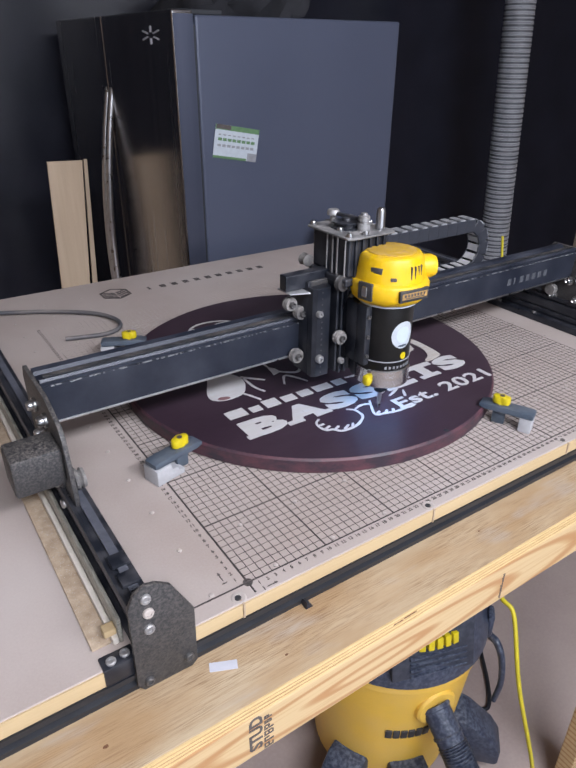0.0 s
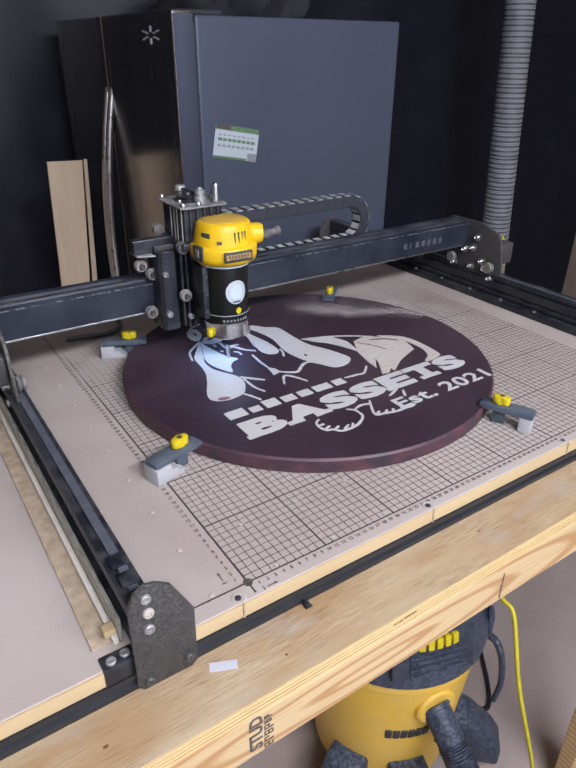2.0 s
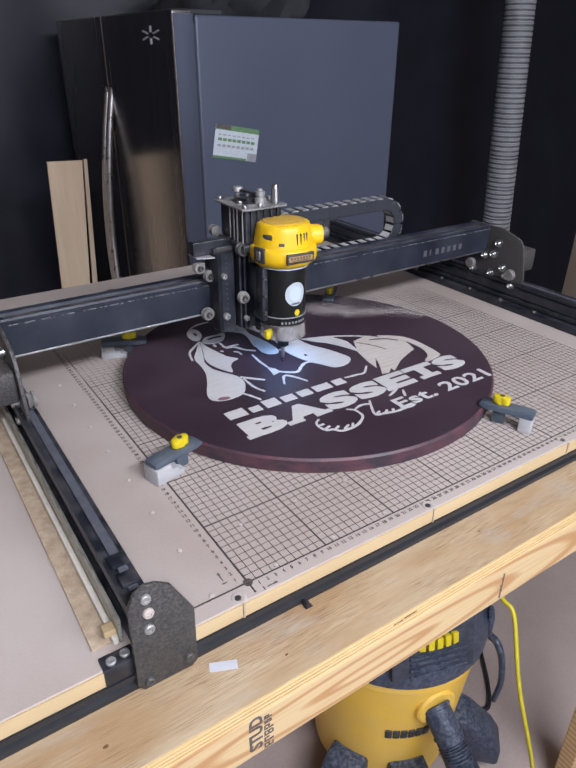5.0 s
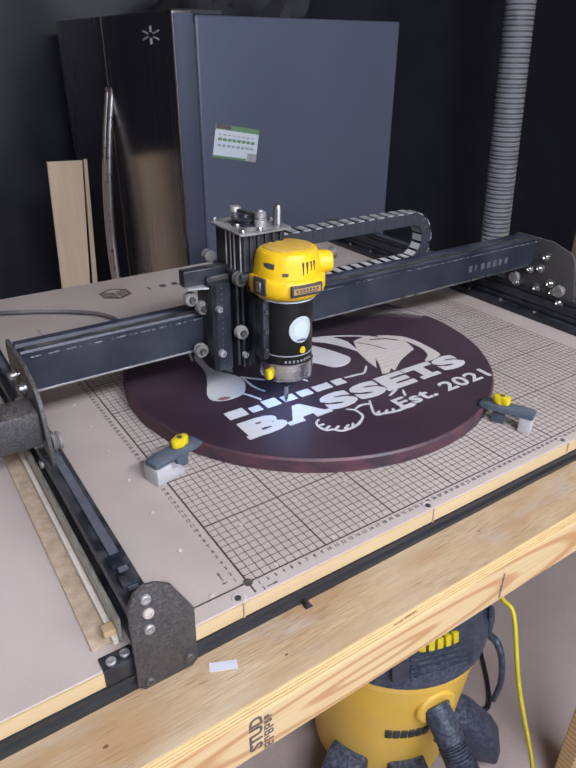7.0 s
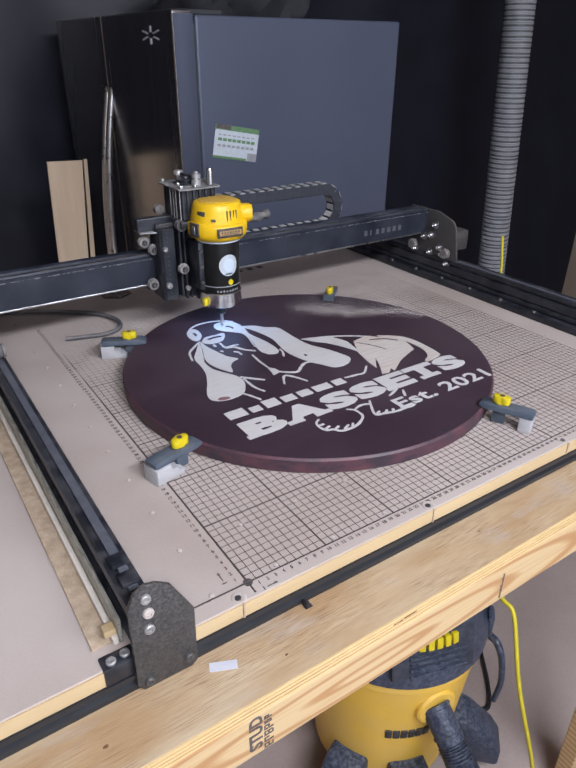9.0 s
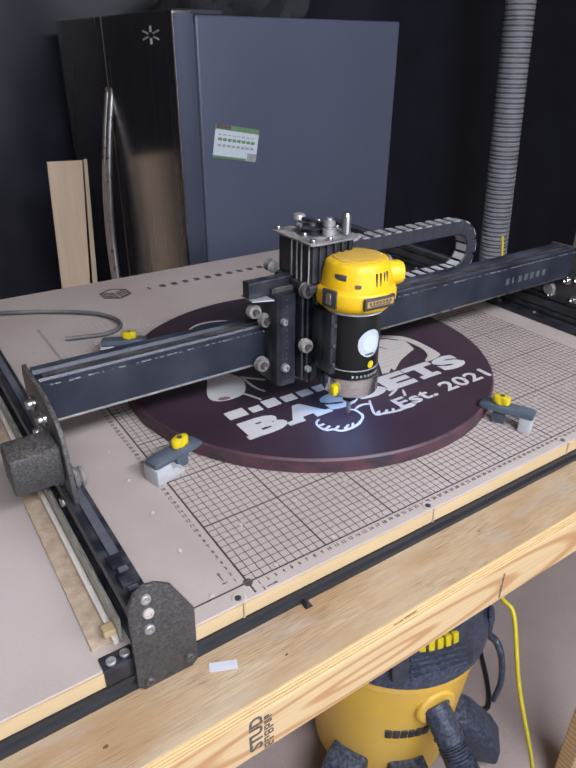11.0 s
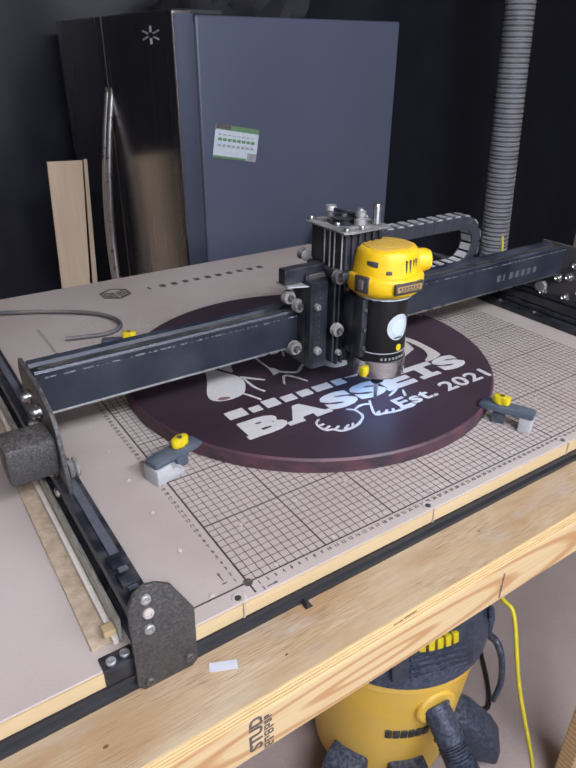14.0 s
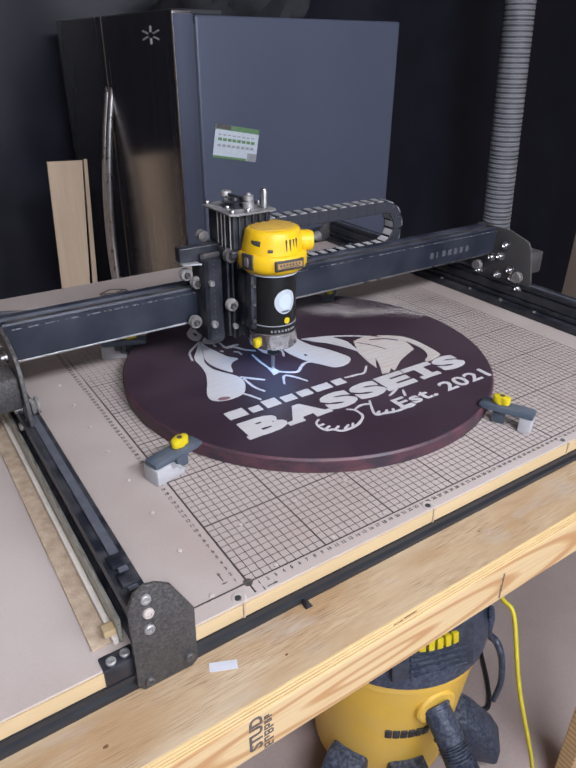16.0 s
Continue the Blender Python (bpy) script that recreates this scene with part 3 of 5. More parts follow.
# ---- the machine's bed ----
def wasteboard():
    ob = thing("wasteboard", "dusty brown MDF machine bed printed with a centimetre grid", "machine bed")
    bm = box(-0.300, 0.905, -0.020, 1.0, -0.019, 0.0, 0.0012)
    part("board", bm, M_MDF, ob, smooth=False)
    part("front_edge", box(-0.300, 0.905, -0.0216, -0.0199, -0.0188, -0.0012), M_MDF_EDGE, ob, "raw pale yellow board edge", smooth=False)
    bm = bmesh.new()
    NX, NY = 79, 79
    for i in range(NX + 1):
        w = 0.0010 if i == 0 else 0.00078 if i % 10 == 0 else 0.00037
        z = 0.00055 if i % 10 == 0 else 0.0004
        x = i * 0.01
        box(x - w, x + w, 0.0, NY * 0.01, 0.0001, z, 0, bm)
    for j in range(NY + 1):
        w = 0.0008 if j == 0 else 0.00078 if j % 10 == 0 else 0.00036
        z = 0.00050 if j % 10 == 0 else 0.00031
        y = j * 0.01
        box(0.0, NX * 0.01, y - w, y + w, 0.00012, z, 0, bm)
    box(-0.065, 0.0, -0.0008, 0.0008, 0.0001, 0.0005, 0, bm)
    box(-0.0009, 0.0009, -0.016, 0.0, 0.0001, 0.0005, 0, bm)
    tagged(part("grid_line", bm, M_GRID, ob, "fine black printed grid lines", smooth=False), kind="stuff")
    bm = bmesh.new()
    for i in range(1, NX):
        t, w, h = text_mesh(str(i), 0.0062, 0.0003, 1.0, 0.00012)
        bmesh.ops.transform(t, matrix=Matrix.Translation((i * 0.01 - w / 2, -0.0085, 0.0004)), verts=t.verts[:])
        me = bpy.data.meshes.new("digits")
        t.to_mesh(me)
        bm.from_mesh(me)
        bmesh.ops.transform(t, matrix=Matrix.Translation((-0.0095 - w / 2 - (i * 0.01 - w / 2), i * 0.01 + 0.0085 - h / 2, 0)), verts=t.verts[:])
        t.to_mesh(me)
        bm.from_mesh(me)
        t.free()
        bpy.data.meshes.remove(me)
    tagged(part("grid_numbers", bm, M_INK, ob, "small printed centimetre numbers", smooth=False), kind="stuff")
    # zero mark and axis arrows
    bm = lathe([(0.0052, 0), (0.0052, 0.0007), (0.0035, 0.0007), (0.0033, 0.0003)], (0, 0, 0.0001), steps=20)
    box(-0.0006, 0.0006, -0.009, 0.009, 0.0002, 0.0010, 0, bm)
    box(-0.009, 0.009, -0.0006, 0.0006, 0.0002, 0.0010, 0, bm)
    part("zero_mark", bm, M_INK, ob)
    for turned in (False, True):
        bm = box(0.014, 0.023, -0.0163, -0.0152, 0.0001, 0.0005)
        prism([(0.023, -0.0175), (0.027, -0.0157), (0.023, -0.0139)], 0.0001, 0.0005, "XY", bm=bm)
        box(0.0095, 0.0105, -0.0185, -0.013, 0.0001, 0.0005, 0, bm)
        if turned:
            bmesh.ops.transform(bm, matrix=Matrix.Translation((-0.036, 0.002, 0)) @ Matrix.Rotation(radians(90), 4, "Z") @ Matrix.Translation((0, 0, 0)), verts=bm.verts[:])
        part("axis_arrow", bm, M_INK, ob)
    # dust-filled threaded inserts, three inches apart
    ring = mesh_of("insert", lathe([(0.0030, 0.0), (0.0029, 0.0007), (0.0018, 0.0012), (0.0006, 0.0014)], steps=10), M_INSERT)
    for i in range(-2, 12):
        for j in range(0, 13):
            x, y = 0.037 + 0.0762 * i, 0.005 + 0.0757 * j
            if math.hypot(x - 0.333, y - 0.371) < 0.31 or -0.14 < x < -0.09 or x > 0.83:
                continue
            o = new("insert", ring)
            o.parent = ob
            o.location = (x, y, 0.0001)
            o.rotation_euler.z = i * 1.3 + j
    # countersunk slots at the front edge
    for x in (-0.018, 0.244, 0.506):
        part("screw", lathe([(0.0034, 0), (0.0034, 0.0011), (0.0030, 0.0013), (0.0016, 0.0006)], (x - 0.001, -0.0130, 0.0001), steps=16), M_RUBBER, ob, "dark screw head in its recess")
        part("slot", prism([(x - 0.0003, -0.0232), (x + 0.0016, -0.0232), (x + 0.0010, -0.0165), (x - 0.0012, -0.0158)], -0.0188, 0.0006, "XY"), M_BROWN, ob, "dusty cut from the recess to the edge")
        part("slot_dust", lathe([(0.0082, 0), (0.0074, 0.0007), (0.0058, 0.0009), (0.0044, 0.0003)], (x, -0.0130, 0.0001), steps=18), M_INSERT, ob, "chipped pale rim")
    # the maker's mark and lettering at the back, as plain shapes
    bm = bmesh.new()
    hexo = lambda r: [(0.188 + r * math.cos(radians(60 * k + 30)), 0.900 + r * math.sin(radians(60 * k + 30))) for k in range(6)]
    o, n = hexo(0.036), hexo(0.031)
    for k in range(6):
        prism([o[k], o[(k + 1) % 6], n[(k + 1) % 6], n[k]], 0.0001, 0.0006, "XY", bm=bm)
    for k in range(4):
        s = -0.018 + 0.012 * k
        prism([(0.162, 0.898 + s * 0.85), (0.188, 0.885 + s * 0.85), (0.188, 0.891 + s * 0.85), (0.162, 0.904 + s * 0.85)], 0.0001, 0.0006, "XY", bm=bm)
        prism([(0.190, 0.885 + s * 0.85), (0.214, 0.898 + s * 0.85), (0.214, 0.904 + s * 0.85), (0.190, 0.891 + s * 0.85)], 0.0001, 0.0006, "XY", bm=bm)
    part("printed_emblem", bm, M_INK, ob, "black hexagonal printed emblem")
    for k in range(11):
        x = 0.262 + 0.029 * k
        part("printed_bar", box(x, x + (0.005 if k == 0 else 0.0135), 0.885, 0.902, 0.0001, 0.0006), M_INK, ob, "plain black printed bar")
    return ob


def frame_rail():
    """The black extrusion that frames the bed at the front and sides."""
    prof = lambda y, z: [(y, z), (y, z + 0.020), (y - 0.006, z + 0.020), (y - 0.008, z + 0.0165), (y - 0.012, z + 0.0165), (y - 0.014, z + 0.020), (y - 0.0215, z + 0.020), (y - 0.0215, z + 0.014), (y - 0.017, z + 0.012), (y - 0.017, z + 0.008), (y - 0.0215, z + 0.006), (y - 0.0215, z)]
    ob = thing("bed_frame", "black anodised slotted extrusion frame round the machine bed", "machine frame")
    part("front_extrusion", prism(prof(-0.0022, TOP + 0.0003), -0.300, 0.905, "YZ"), M_CABLE, ob, smooth=False)
    part("back_extrusion", box(-0.300, 0.905, 1.002, 1.022, TOP + 0.0003, TOP + 0.0203, 0.001), M_BEAM, ob, smooth=False)
    for k in range(5):
        y = 0.05 + 0.22 * k
        part("cross_extrusion", box(-0.295, 0.9, y, y + 0.02, TOP + 0.0003, -0.0192, 0.001), M_BEAM, ob, smooth=False)
    part("bracket", prism([(0.051, TOP + 0.0002), (0.060, TOP + 0.0002), (0.057, TOP + 0.002), (0.052, TOP + 0.009)], -0.0330, -0.0241, "XZ"), M_BEAM, ob)
    return ob


def side_rail(name, x, flip):
    """One of the two long rails along which the gantry rolls: a slotted extrusion with V-edges, and its end plates."""
    s = -1 if flip else 1
    ob = thing(name, "black slotted machine rail with end plates and screws", "machine rail", "gantry rails")
    z0, z1 = 0.016, 0.056
    out = [(-0.010, z0), (-0.010, z0 + 0.007), (-0.006, z0 + 0.010), (-0.010, z0 + 0.013), (-0.010, z0 + 0.027), (-0.006, z0 + 0.030), (-0.010, z0 + 0.033), (-0.010, z1), (-0.004, z1), (-0.002, z1 - 0.004), (0.002, z1 - 0.004), (0.004, z1), (0.010, z1),
           (0.014, z1 + 0.002), (0.016, z1 - 0.003), (0.010, z1 - 0.006), (0.010, z0 + 0.006), (0.016, z0 + 0.003), (0.014, z0 - 0.002), (0.010, z0)]
    part("rail", prism([(x + s * u, z) for u, z in out], -0.0243, 1.0, "XZ"), M_BLACK, ob, smooth=False)
    part("belt", box(x - 0.0045, x + 0.0045, 0.0, 0.98, z1 + 0.0005, z1 + 0.002), M_BELT, ob)
    for y in (0.005, 0.032):
        part("belt_clip", box(x - 0.009, x + 0.009, y, y + 0.018, z1 + 0.0005, z1 + 0.0045, 0.0012), M_BLACK, ob)
    for y, d in ((-0.0295, 1), (1.001, 1)):
        o = [(-0.012, -0.0385), (0.036, -0.0385), (0.042, -0.033), (0.043, 0.034), (0.023, 0.074), (0.010, 0.083), (0.000, 0.085), (-0.010, 0.080), (-0.017, 0.066), (-0.017, 0.030), (-0.018, -0.030)]
        pl = part("end_plate", prism([(x - s * u, z if y < 0 else min(z, 0.060)) for u, z in o if y < 0 or z < 0.08], y, y + 0.005, "XZ", 0.001), M_PLATE, ob, "thick black powder-coated end plate, dusty")
        if y < 0:
            for u, z, r, m in ((-0.001, 0.072, 0.0050, M_DUSTY_STEEL), (0.0, 0.055, 0.0052, M_INSERT), (-0.001, 0.036, 0.0052, M_DUSTY_STEEL), (0.033, -0.023, 0.0046, M_DULL), (-0.007, -0.028, 0.0046, M_DULL)):
                part("bolt", lathe([(r, 0), (r, -0.0022), (r * 0.8, -0.0034), (r * 0.5, -0.0034), (r * 0.45, -0.002)], (x - s * u, y, z), "Y", 14), m, pl)
    if not flip:
        part("rail_foot", box(x - 0.024, x + 0.03, 0.0, 0.99, 0.0004, 0.0135, 0.001), M_BLACK, ob, "black rail foot strip")
        for k in range(8):
            part("bolt", bolt((x - 0.019, 0.30 + 0.085 * k, 0.0137), "Z", 0.0045, 0.004), M_DULL, ob)
    if flip:
        part("dusty_lip", box(x - 0.0208, x - 0.0168, 0.0, 1.0, 0.0004, 0.0300, 0.001), M_OLIVE, ob, "dull dust-streaked aluminium strip")
        part("lip_edge", box(x - 0.0268, x - 0.0210, 0.0, 1.0, 0.0004, 0.0085, 0.0012), M_LIP, ob, "pale dust-covered edge")
        part("dusty_strip", box(x - 0.0455, x - 0.0270, 0.004, 1.0, 0.0003, 0.0030, 0.0008), M_BROWN, ob, "brown dust-caked strip")
        br = part("corner_bracket", box(x - 0.0440, x - 0.0130, -0.0230, -0.0060, -0.0195, 0.0020, 0.0015), M_BLACK, ob, "black corner bracket with two screws")
        for dx, dy in ((-0.0350, 0.0115), (-0.0215, 0.0135)):
            part("bolt", bolt((x + dx, -0.0279 + dy, 0.0018), "Z", 0.0048, 0.003), M_DUSTY_STEEL, br)
    return ob


# ---- gantry, carriage and router: built with the cutter's axis at x = 0, y = 0 ----
BY = 0.075      # the beam's front face behind the cutter
BZ0, BZ1 = 0.104, 0.156


def gantry():
    ob = thing("gantry", "dark grey gantry beam across the machine on two wheeled end plates", "gantry")
    y0 = BY
    out = [(y0, BZ0), (y0, BZ1 - 0.006), (y0 + 0.003, BZ1 - 0.006), (y0 + 0.003, BZ1 - 0.002), (y0, BZ1), (y0 + 0.002, BZ1 + 0.003), (y0 + 0.009, BZ1 + 0.001), (y0 + 0.012, BZ1 - 0.003), (y0 + 0.028, BZ1 - 0.003), (y0 + 0.031, BZ1 + 0.001), (y0 + 0.038, BZ1 + 0.003), (y0 + 0.040, BZ1), (y0 + 0.040, BZ0)]
    part("beam", prism(out, -0.118, 0.862, "YZ", 0.0006), M_BEAM, ob, smooth=False)
    part("beam_lip", box(-0.118, 0.862, y0 - 0.0012, y0 + 0.004, BZ0 - 0.002, BZ0 + 0.0008, 0.0004), M_STEEL, ob, "worn bright lower lip", smooth=False)
    part("drive_belt", box(-0.11, 0.865, y0 + 0.016, y0 + 0.022, BZ1 - 0.0025, BZ1 - 0.0005), M_RUBBER, ob)
    rnd = random.Random(5)
    bm = bmesh.new()
    for k in range(260):
        x, z = rnd.uniform(-0.11, 0.86), BZ1 - 0.0062
        l = rnd.uniform(0.0006, 0.004) * (1.0 if noise.noise(Vector((x * 9, 1, 0))) > -0.1 else 0.3)
        box(x, x + l, y0 - 0.0007, y0 + 0.0012, z - rnd.uniform(0.0003, 0.0010), z + 0.0006, 0, bm)
    tagged(part("dust_flake", bm, M_FLAKE, ob, "pale flakes caught on the front edge", smooth=False), kind="stuff")
    for k in range(7):
        x = 0.672 + 0.0165 * k
        part("printed_bar", box(x, x + (0.009 if k != 1 else 0.004), y0 - 0.0005, y0 + 0.001, 0.120, 0.1315), M_FAINT, ob, "faint grey printed bar")
    for x, s in ((-0.124, -1), (0.862, 1)):
        lo, hi = (x, x + 0.005)
        pl = part("end_plate", prism([(y0 - 0.096, 0.030), (y0 + 0.048, 0.030), (y0 + 0.056, 0.044), (y0 + 0.060, BZ1 - 0.012), (y0 + 0.052, BZ1 + 0.002), (y0 - 0.034, BZ1 + 0.002), (y0 - 0.080, BZ1 - 0.012), (y0 - 0.090, BZ1 - 0.026), (y0 - 0.102, 0.066), (y0 - 0.102, 0.040)], lo, hi, "YZ", 0.0008), M_PLATE, ob, "black gantry side plate")
        for dy, z in ((-0.075, 0.071), (0.030, 0.071)):
            part("wheel", lathe([(0.006, -0.0055), (0.0105, -0.0055), (0.012, -0.002), (0.009, 0), (0.012, 0.002), (0.0105, 0.0055), (0.006, 0.0055)], (x + (0.014 if s < 0 else -0.009), y0 + dy, z), "X", 18), M_WHEEL, pl)
        for dy, z in ((0.000, 0.095), (0.027, 0.059), (-0.022, 0.062), (-0.060, 0.065), (-0.050, 0.079), (0.016, 0.124), (-0.031, 0.127), (-0.022, 0.102), (-0.078, 0.048)):
            c = (lo - 0.0002, y0 + dy, z)
            part("bolt", lathe([(0.0085, 0), (0.0085, -0.003), (0.006, -0.0035), (0.006, -0.008), (0.0045, -0.010), (0.002, -0.007)], c, "X", 12), M_STEEL, pl)
        m = part("motor", box(x - 0.052 if s < 0 else x + 0.0052, x - 0.0002 if s < 0 else x + 0.052, y0 - 0.085, y0 - 0.040, 0.075, 0.120, 0.004), M_PLATE, ob, "square stepper motor")
    return ob


def carriage():
    ob = thing("tool_carriage", "black extruded tool carriage with wheels, plates and a screw drive", "tool carriage")
    def wheel(name, x, y, z, r, mat=None):
        """A grooved roller with its hub screw, axis along y."""
        w = part(name, lathe([(r * 0.5, -0.0055), (r * 0.88, -0.0055), (r, -0.002), (r * 0.76, 0), (r, 0.002), (r * 0.88, 0.0055), (r * 0.5, 0.0055)], (x, y, z), "Y", 22), mat or M_WHEEL, ob)
        part("bolt", lathe([(r * 0.46, 0), (r * 0.46, -0.003), (r * 0.36, -0.0045), (r * 0.2, -0.0025)], (x, y - 0.0057, z), "Y", 14), M_DULL, w)

    # back plate with folded side flanges that clasp the beam
    part("carriage_plate", box(-0.091, 0.045, BY - 0.020, BY - 0.015, 0.080, 0.214, 0.001), M_PLATE, ob, smooth=False)
    br = part("corner_bracket", prism([(-0.092, BY - 0.022), (-0.092, BY - 0.032), (-0.087, BY - 0.036), (-0.066, BY - 0.036), (-0.063, BY - 0.032), (-0.060, BY - 0.0202), (-0.066, BY - 0.0202)], 0.080, 0.208, "XY", 0.0006), M_BLACK, ob, "folded black bracket with a row of holes", smooth=False)
    hole = mesh_of("hole", lathe([(0.0010, 0), (0.0010, -0.0004)], steps=8, axis="Y"), M_DULL)
    for k in range(15):
        o = new("hole", hole)
        o.parent = br
        o.location = (-0.079, BY - 0.0361, 0.086 + 0.0083 * k)
    part("side_fin", box(-0.0595, -0.0560, BY - 0.042, BY - 0.0202, 0.084, 0.214, 0.0008), M_BLACK, ob, smooth=False)
    for x in (-0.050, -0.041, -0.027):
        part("slide_rail", box(x, x + 0.0035, BY - 0.040, BY - 0.0202, 0.078, 0.222, 0.0008), M_BLACK, ob, smooth=False)
    part("slide_edge", box(-0.0262, -0.0250, BY - 0.0412, BY - 0.0402, 0.100, 0.195, 0.0003), M_STEEL, ob, "thin bright slide edge", smooth=False)
    wheel("wheel", -0.0575, BY - 0.048, 0.138, 0.0098)
    wheel("wheel", -0.056, BY - 0.046, 0.214, 0.0108, M_RUBBER)
    for x, z, r in ((-0.034, 0.125, 0.0055), (-0.049, 0.099, 0.0046), (-0.085, 0.174, 0.0046), (-0.083, 0.108, 0.0058), (-0.034, 0.192, 0.0046)):
        part("bolt", lathe([(r, 0), (r, -0.005), (r * 0.8, -0.0065), (r * 0.5, -0.0065), (r * 0.42, -0.003)], (x, BY - (0.0362 if x < -0.06 else 0.0405), z), "Y", 14), M_DUSTY_STEEL, ob)
    for x in (-0.0915, 0.040):
        part("flange", box(x, x + 0.005, BY - 0.0205, BY + 0.012, 0.080, 0.214, 0.001), M_BLACK, ob)
    for x, z in ((-0.101, 0.106), (0.052, 0.176), (0.052, 0.092)):
        wheel("wheel", x, BY - 0.008, z, 0.0105)
    # cross arm over the beam with its idlers
    part("cross_arm", box(-0.122, -0.020, BY - 0.014, BY + 0.002, 0.204, 0.225, 0.0015), M_BLACK, ob, smooth=False)
    for x, z in ((-0.111, 0.184), (-0.094, 0.168)):
        wheel("idler", x, BY - 0.006, z, 0.0098)
    part("spacer_plate", prism([(-0.120, BY - 0.020), (-0.094, BY - 0.030), (-0.094, BY + 0.010), (-0.120, BY + 0.010)], 0.2015, 0.2032, "XY", 0.0003), M_BRIGHT_PLATE, ob, "pale dusty steel gusset")
    # upright slotted extrusion that carries the router
    out = [(-0.032, 0.012), (-0.032, 0.020), (-0.027, 0.023), (-0.027, 0.029), (-0.032, 0.032), (-0.032, 0.050), (0.032, 0.050), (0.032, 0.032), (0.027, 0.029), (0.027, 0.023), (0.032, 0.020), (0.032, 0.012),
           (0.024, 0.012), (0.022, 0.017), (0.014, 0.017), (0.012, 0.012), (0.004, 0.012), (0.002, 0.017), (-0.002, 0.017), (-0.004, 0.012), (-0.012, 0.012), (-0.014, 0.017), (-0.022, 0.017), (-0.024, 0.012)]
    part("upright", prism([(x - 0.004, y + 0.006) for x, y in out], 0.080, 0.240, "XY"), M_BLACK, ob, smooth=False)
    part("router_mount", box(-0.043, 0.030, 0.006, 0.034, 0.104, 0.190, 0.003), M_BLACK, ob)
    part("clamp_ear", box(-0.044, -0.034, -0.010, 0.010, 0.106, 0.191, 0.002), M_BLACK, ob, "black clamp ear beside the barrel")
    for z in (0.120, 0.148, 0.176):
        part("bolt", lathe([(0.0028, 0), (0.0028, -0.003), (0.0016, -0.003), (0.0012, -0.0015)], (-0.040, -0.0102, z), "Y", 10), M_DULL, ob)
    # motor block with its posts, and the top plate
    part("motor_block", box(-0.054, 0.010, 0.020, 0.098, 0.222, 0.2735, 0.003), M_BLACK, ob, smooth=False)
    part("motor_base", box(-0.060, 0.012, 0.016, 0.100, 0.2120, 0.2218, 0.002), M_BLACK, ob, smooth=False)
    for k, y in enumerate((0.064, 0.052, 0.042, 0.026)):
        part("post", lathe([(0.0012, 0.2222), (0.0012, 0.2734)], (-0.0556, y, 0), steps=10), M_DUSTY_STEEL, ob, "pale upright post")
    for k in range(5):
        part("fin", box(-0.046 + 0.0115 * k, -0.042 + 0.0115 * k, 0.0165, 0.0202, 0.2225, 0.2730, 0.0005), M_BLACK, ob)
    part("top_plate", prism([(-0.062, 0.014), (-0.050, 0.010), (0.014, 0.012), (0.018, 0.020), (0.018, 0.098), (0.010, 0.106), (-0.054, 0.106), (-0.062, 0.100)], 0.2737, 0.2765, "XY", 0.0006), M_TOPPLATE, ob, "dusty grey steel top plate")
    part("pulley", lathe([(0.021, 0), (0.021, 0.0018), (0.015, 0.002), (0.015, 0.006), (0.019, 0.0065), (0.019, 0.008), (0.006, 0.0085), (0.005, 0.012)], (-0.026, 0.062, 0.2767), steps=28), M_BLACK, ob, "black toothed pulley")
    bm = box(-0.0028, 0.0028, -0.030, 0.030, 0.2865, 0.2910, 0.0008)
    bmesh.ops.transform(bm, matrix=Matrix.Translation((-0.020, 0.066, 0)) @ Matrix.Rotation(radians(8), 4, "Z"), verts=bm.verts[:])
    part("belt_arm", bm, M_BLACK, ob, "dark drive belt between the pulleys")
    part("idler_post", lathe([(0.004, 0.2767), (0.004, 0.286), (0.0085, 0.2865), (0.0085, 0.2915), (0.0070, 0.2935), (0.004, 0.2938)], (-0.024, 0.094, 0), steps=18), M_DUSTY_STEEL, ob)
    part("lead_screw", lathe([(0.0085, 0), (0.0085, 0.009), (0.0055, 0.0095), (0.0055, 0.012), (0.0080, 0.0125), (0.0080, 0.018), (0.0045, 0.020), (0.0040, 0.022)], (-0.018, 0.037, 0.2767), steps=20), M_DUSTY_STEEL, ob, "stacked steel nuts on the screw")
    part("guide_rod", lathe([(0.0060, 0), (0.0060, 0.022), (0.0045, 0.0265), (0.002, 0.0275)], (0.006, 0.032, 0.2767), steps=18), M_STEEL, ob)
    for x, y in ((-0.055, 0.019), (-0.054, 0.098), (0.010, 0.098), (-0.046, 0.050), (0.012, 0.060), (-0.030, 0.018)):
        part("bolt", bolt((x, y, 0.2766), "Z", 0.0042, 0.0045), M_STEEL, ob)
    part("side_screw", lathe([(0.004, 0), (0.004, 0.006), (0.009, 0.007), (0.009, 0.014), (0.005, 0.016)], (-0.074, BY + 0.008, 0.2003), steps=16), M_WHEEL, ob)
    part("side_pulley", lathe([(0.004, -0.007), (0.0085, -0.006), (0.0065, 0), (0.0085, 0.006), (0.004, 0.007)], (-0.066, BY + 0.022, 0.230), "Y", 20), M_WHEEL, ob)
    part("chain_bracket", box(0.012, 0.056, BY + 0.020, BY + 0.085, 0.2090, 0.2115, 0.0006), M_BLACK, ob, "black arm that holds the chain end")
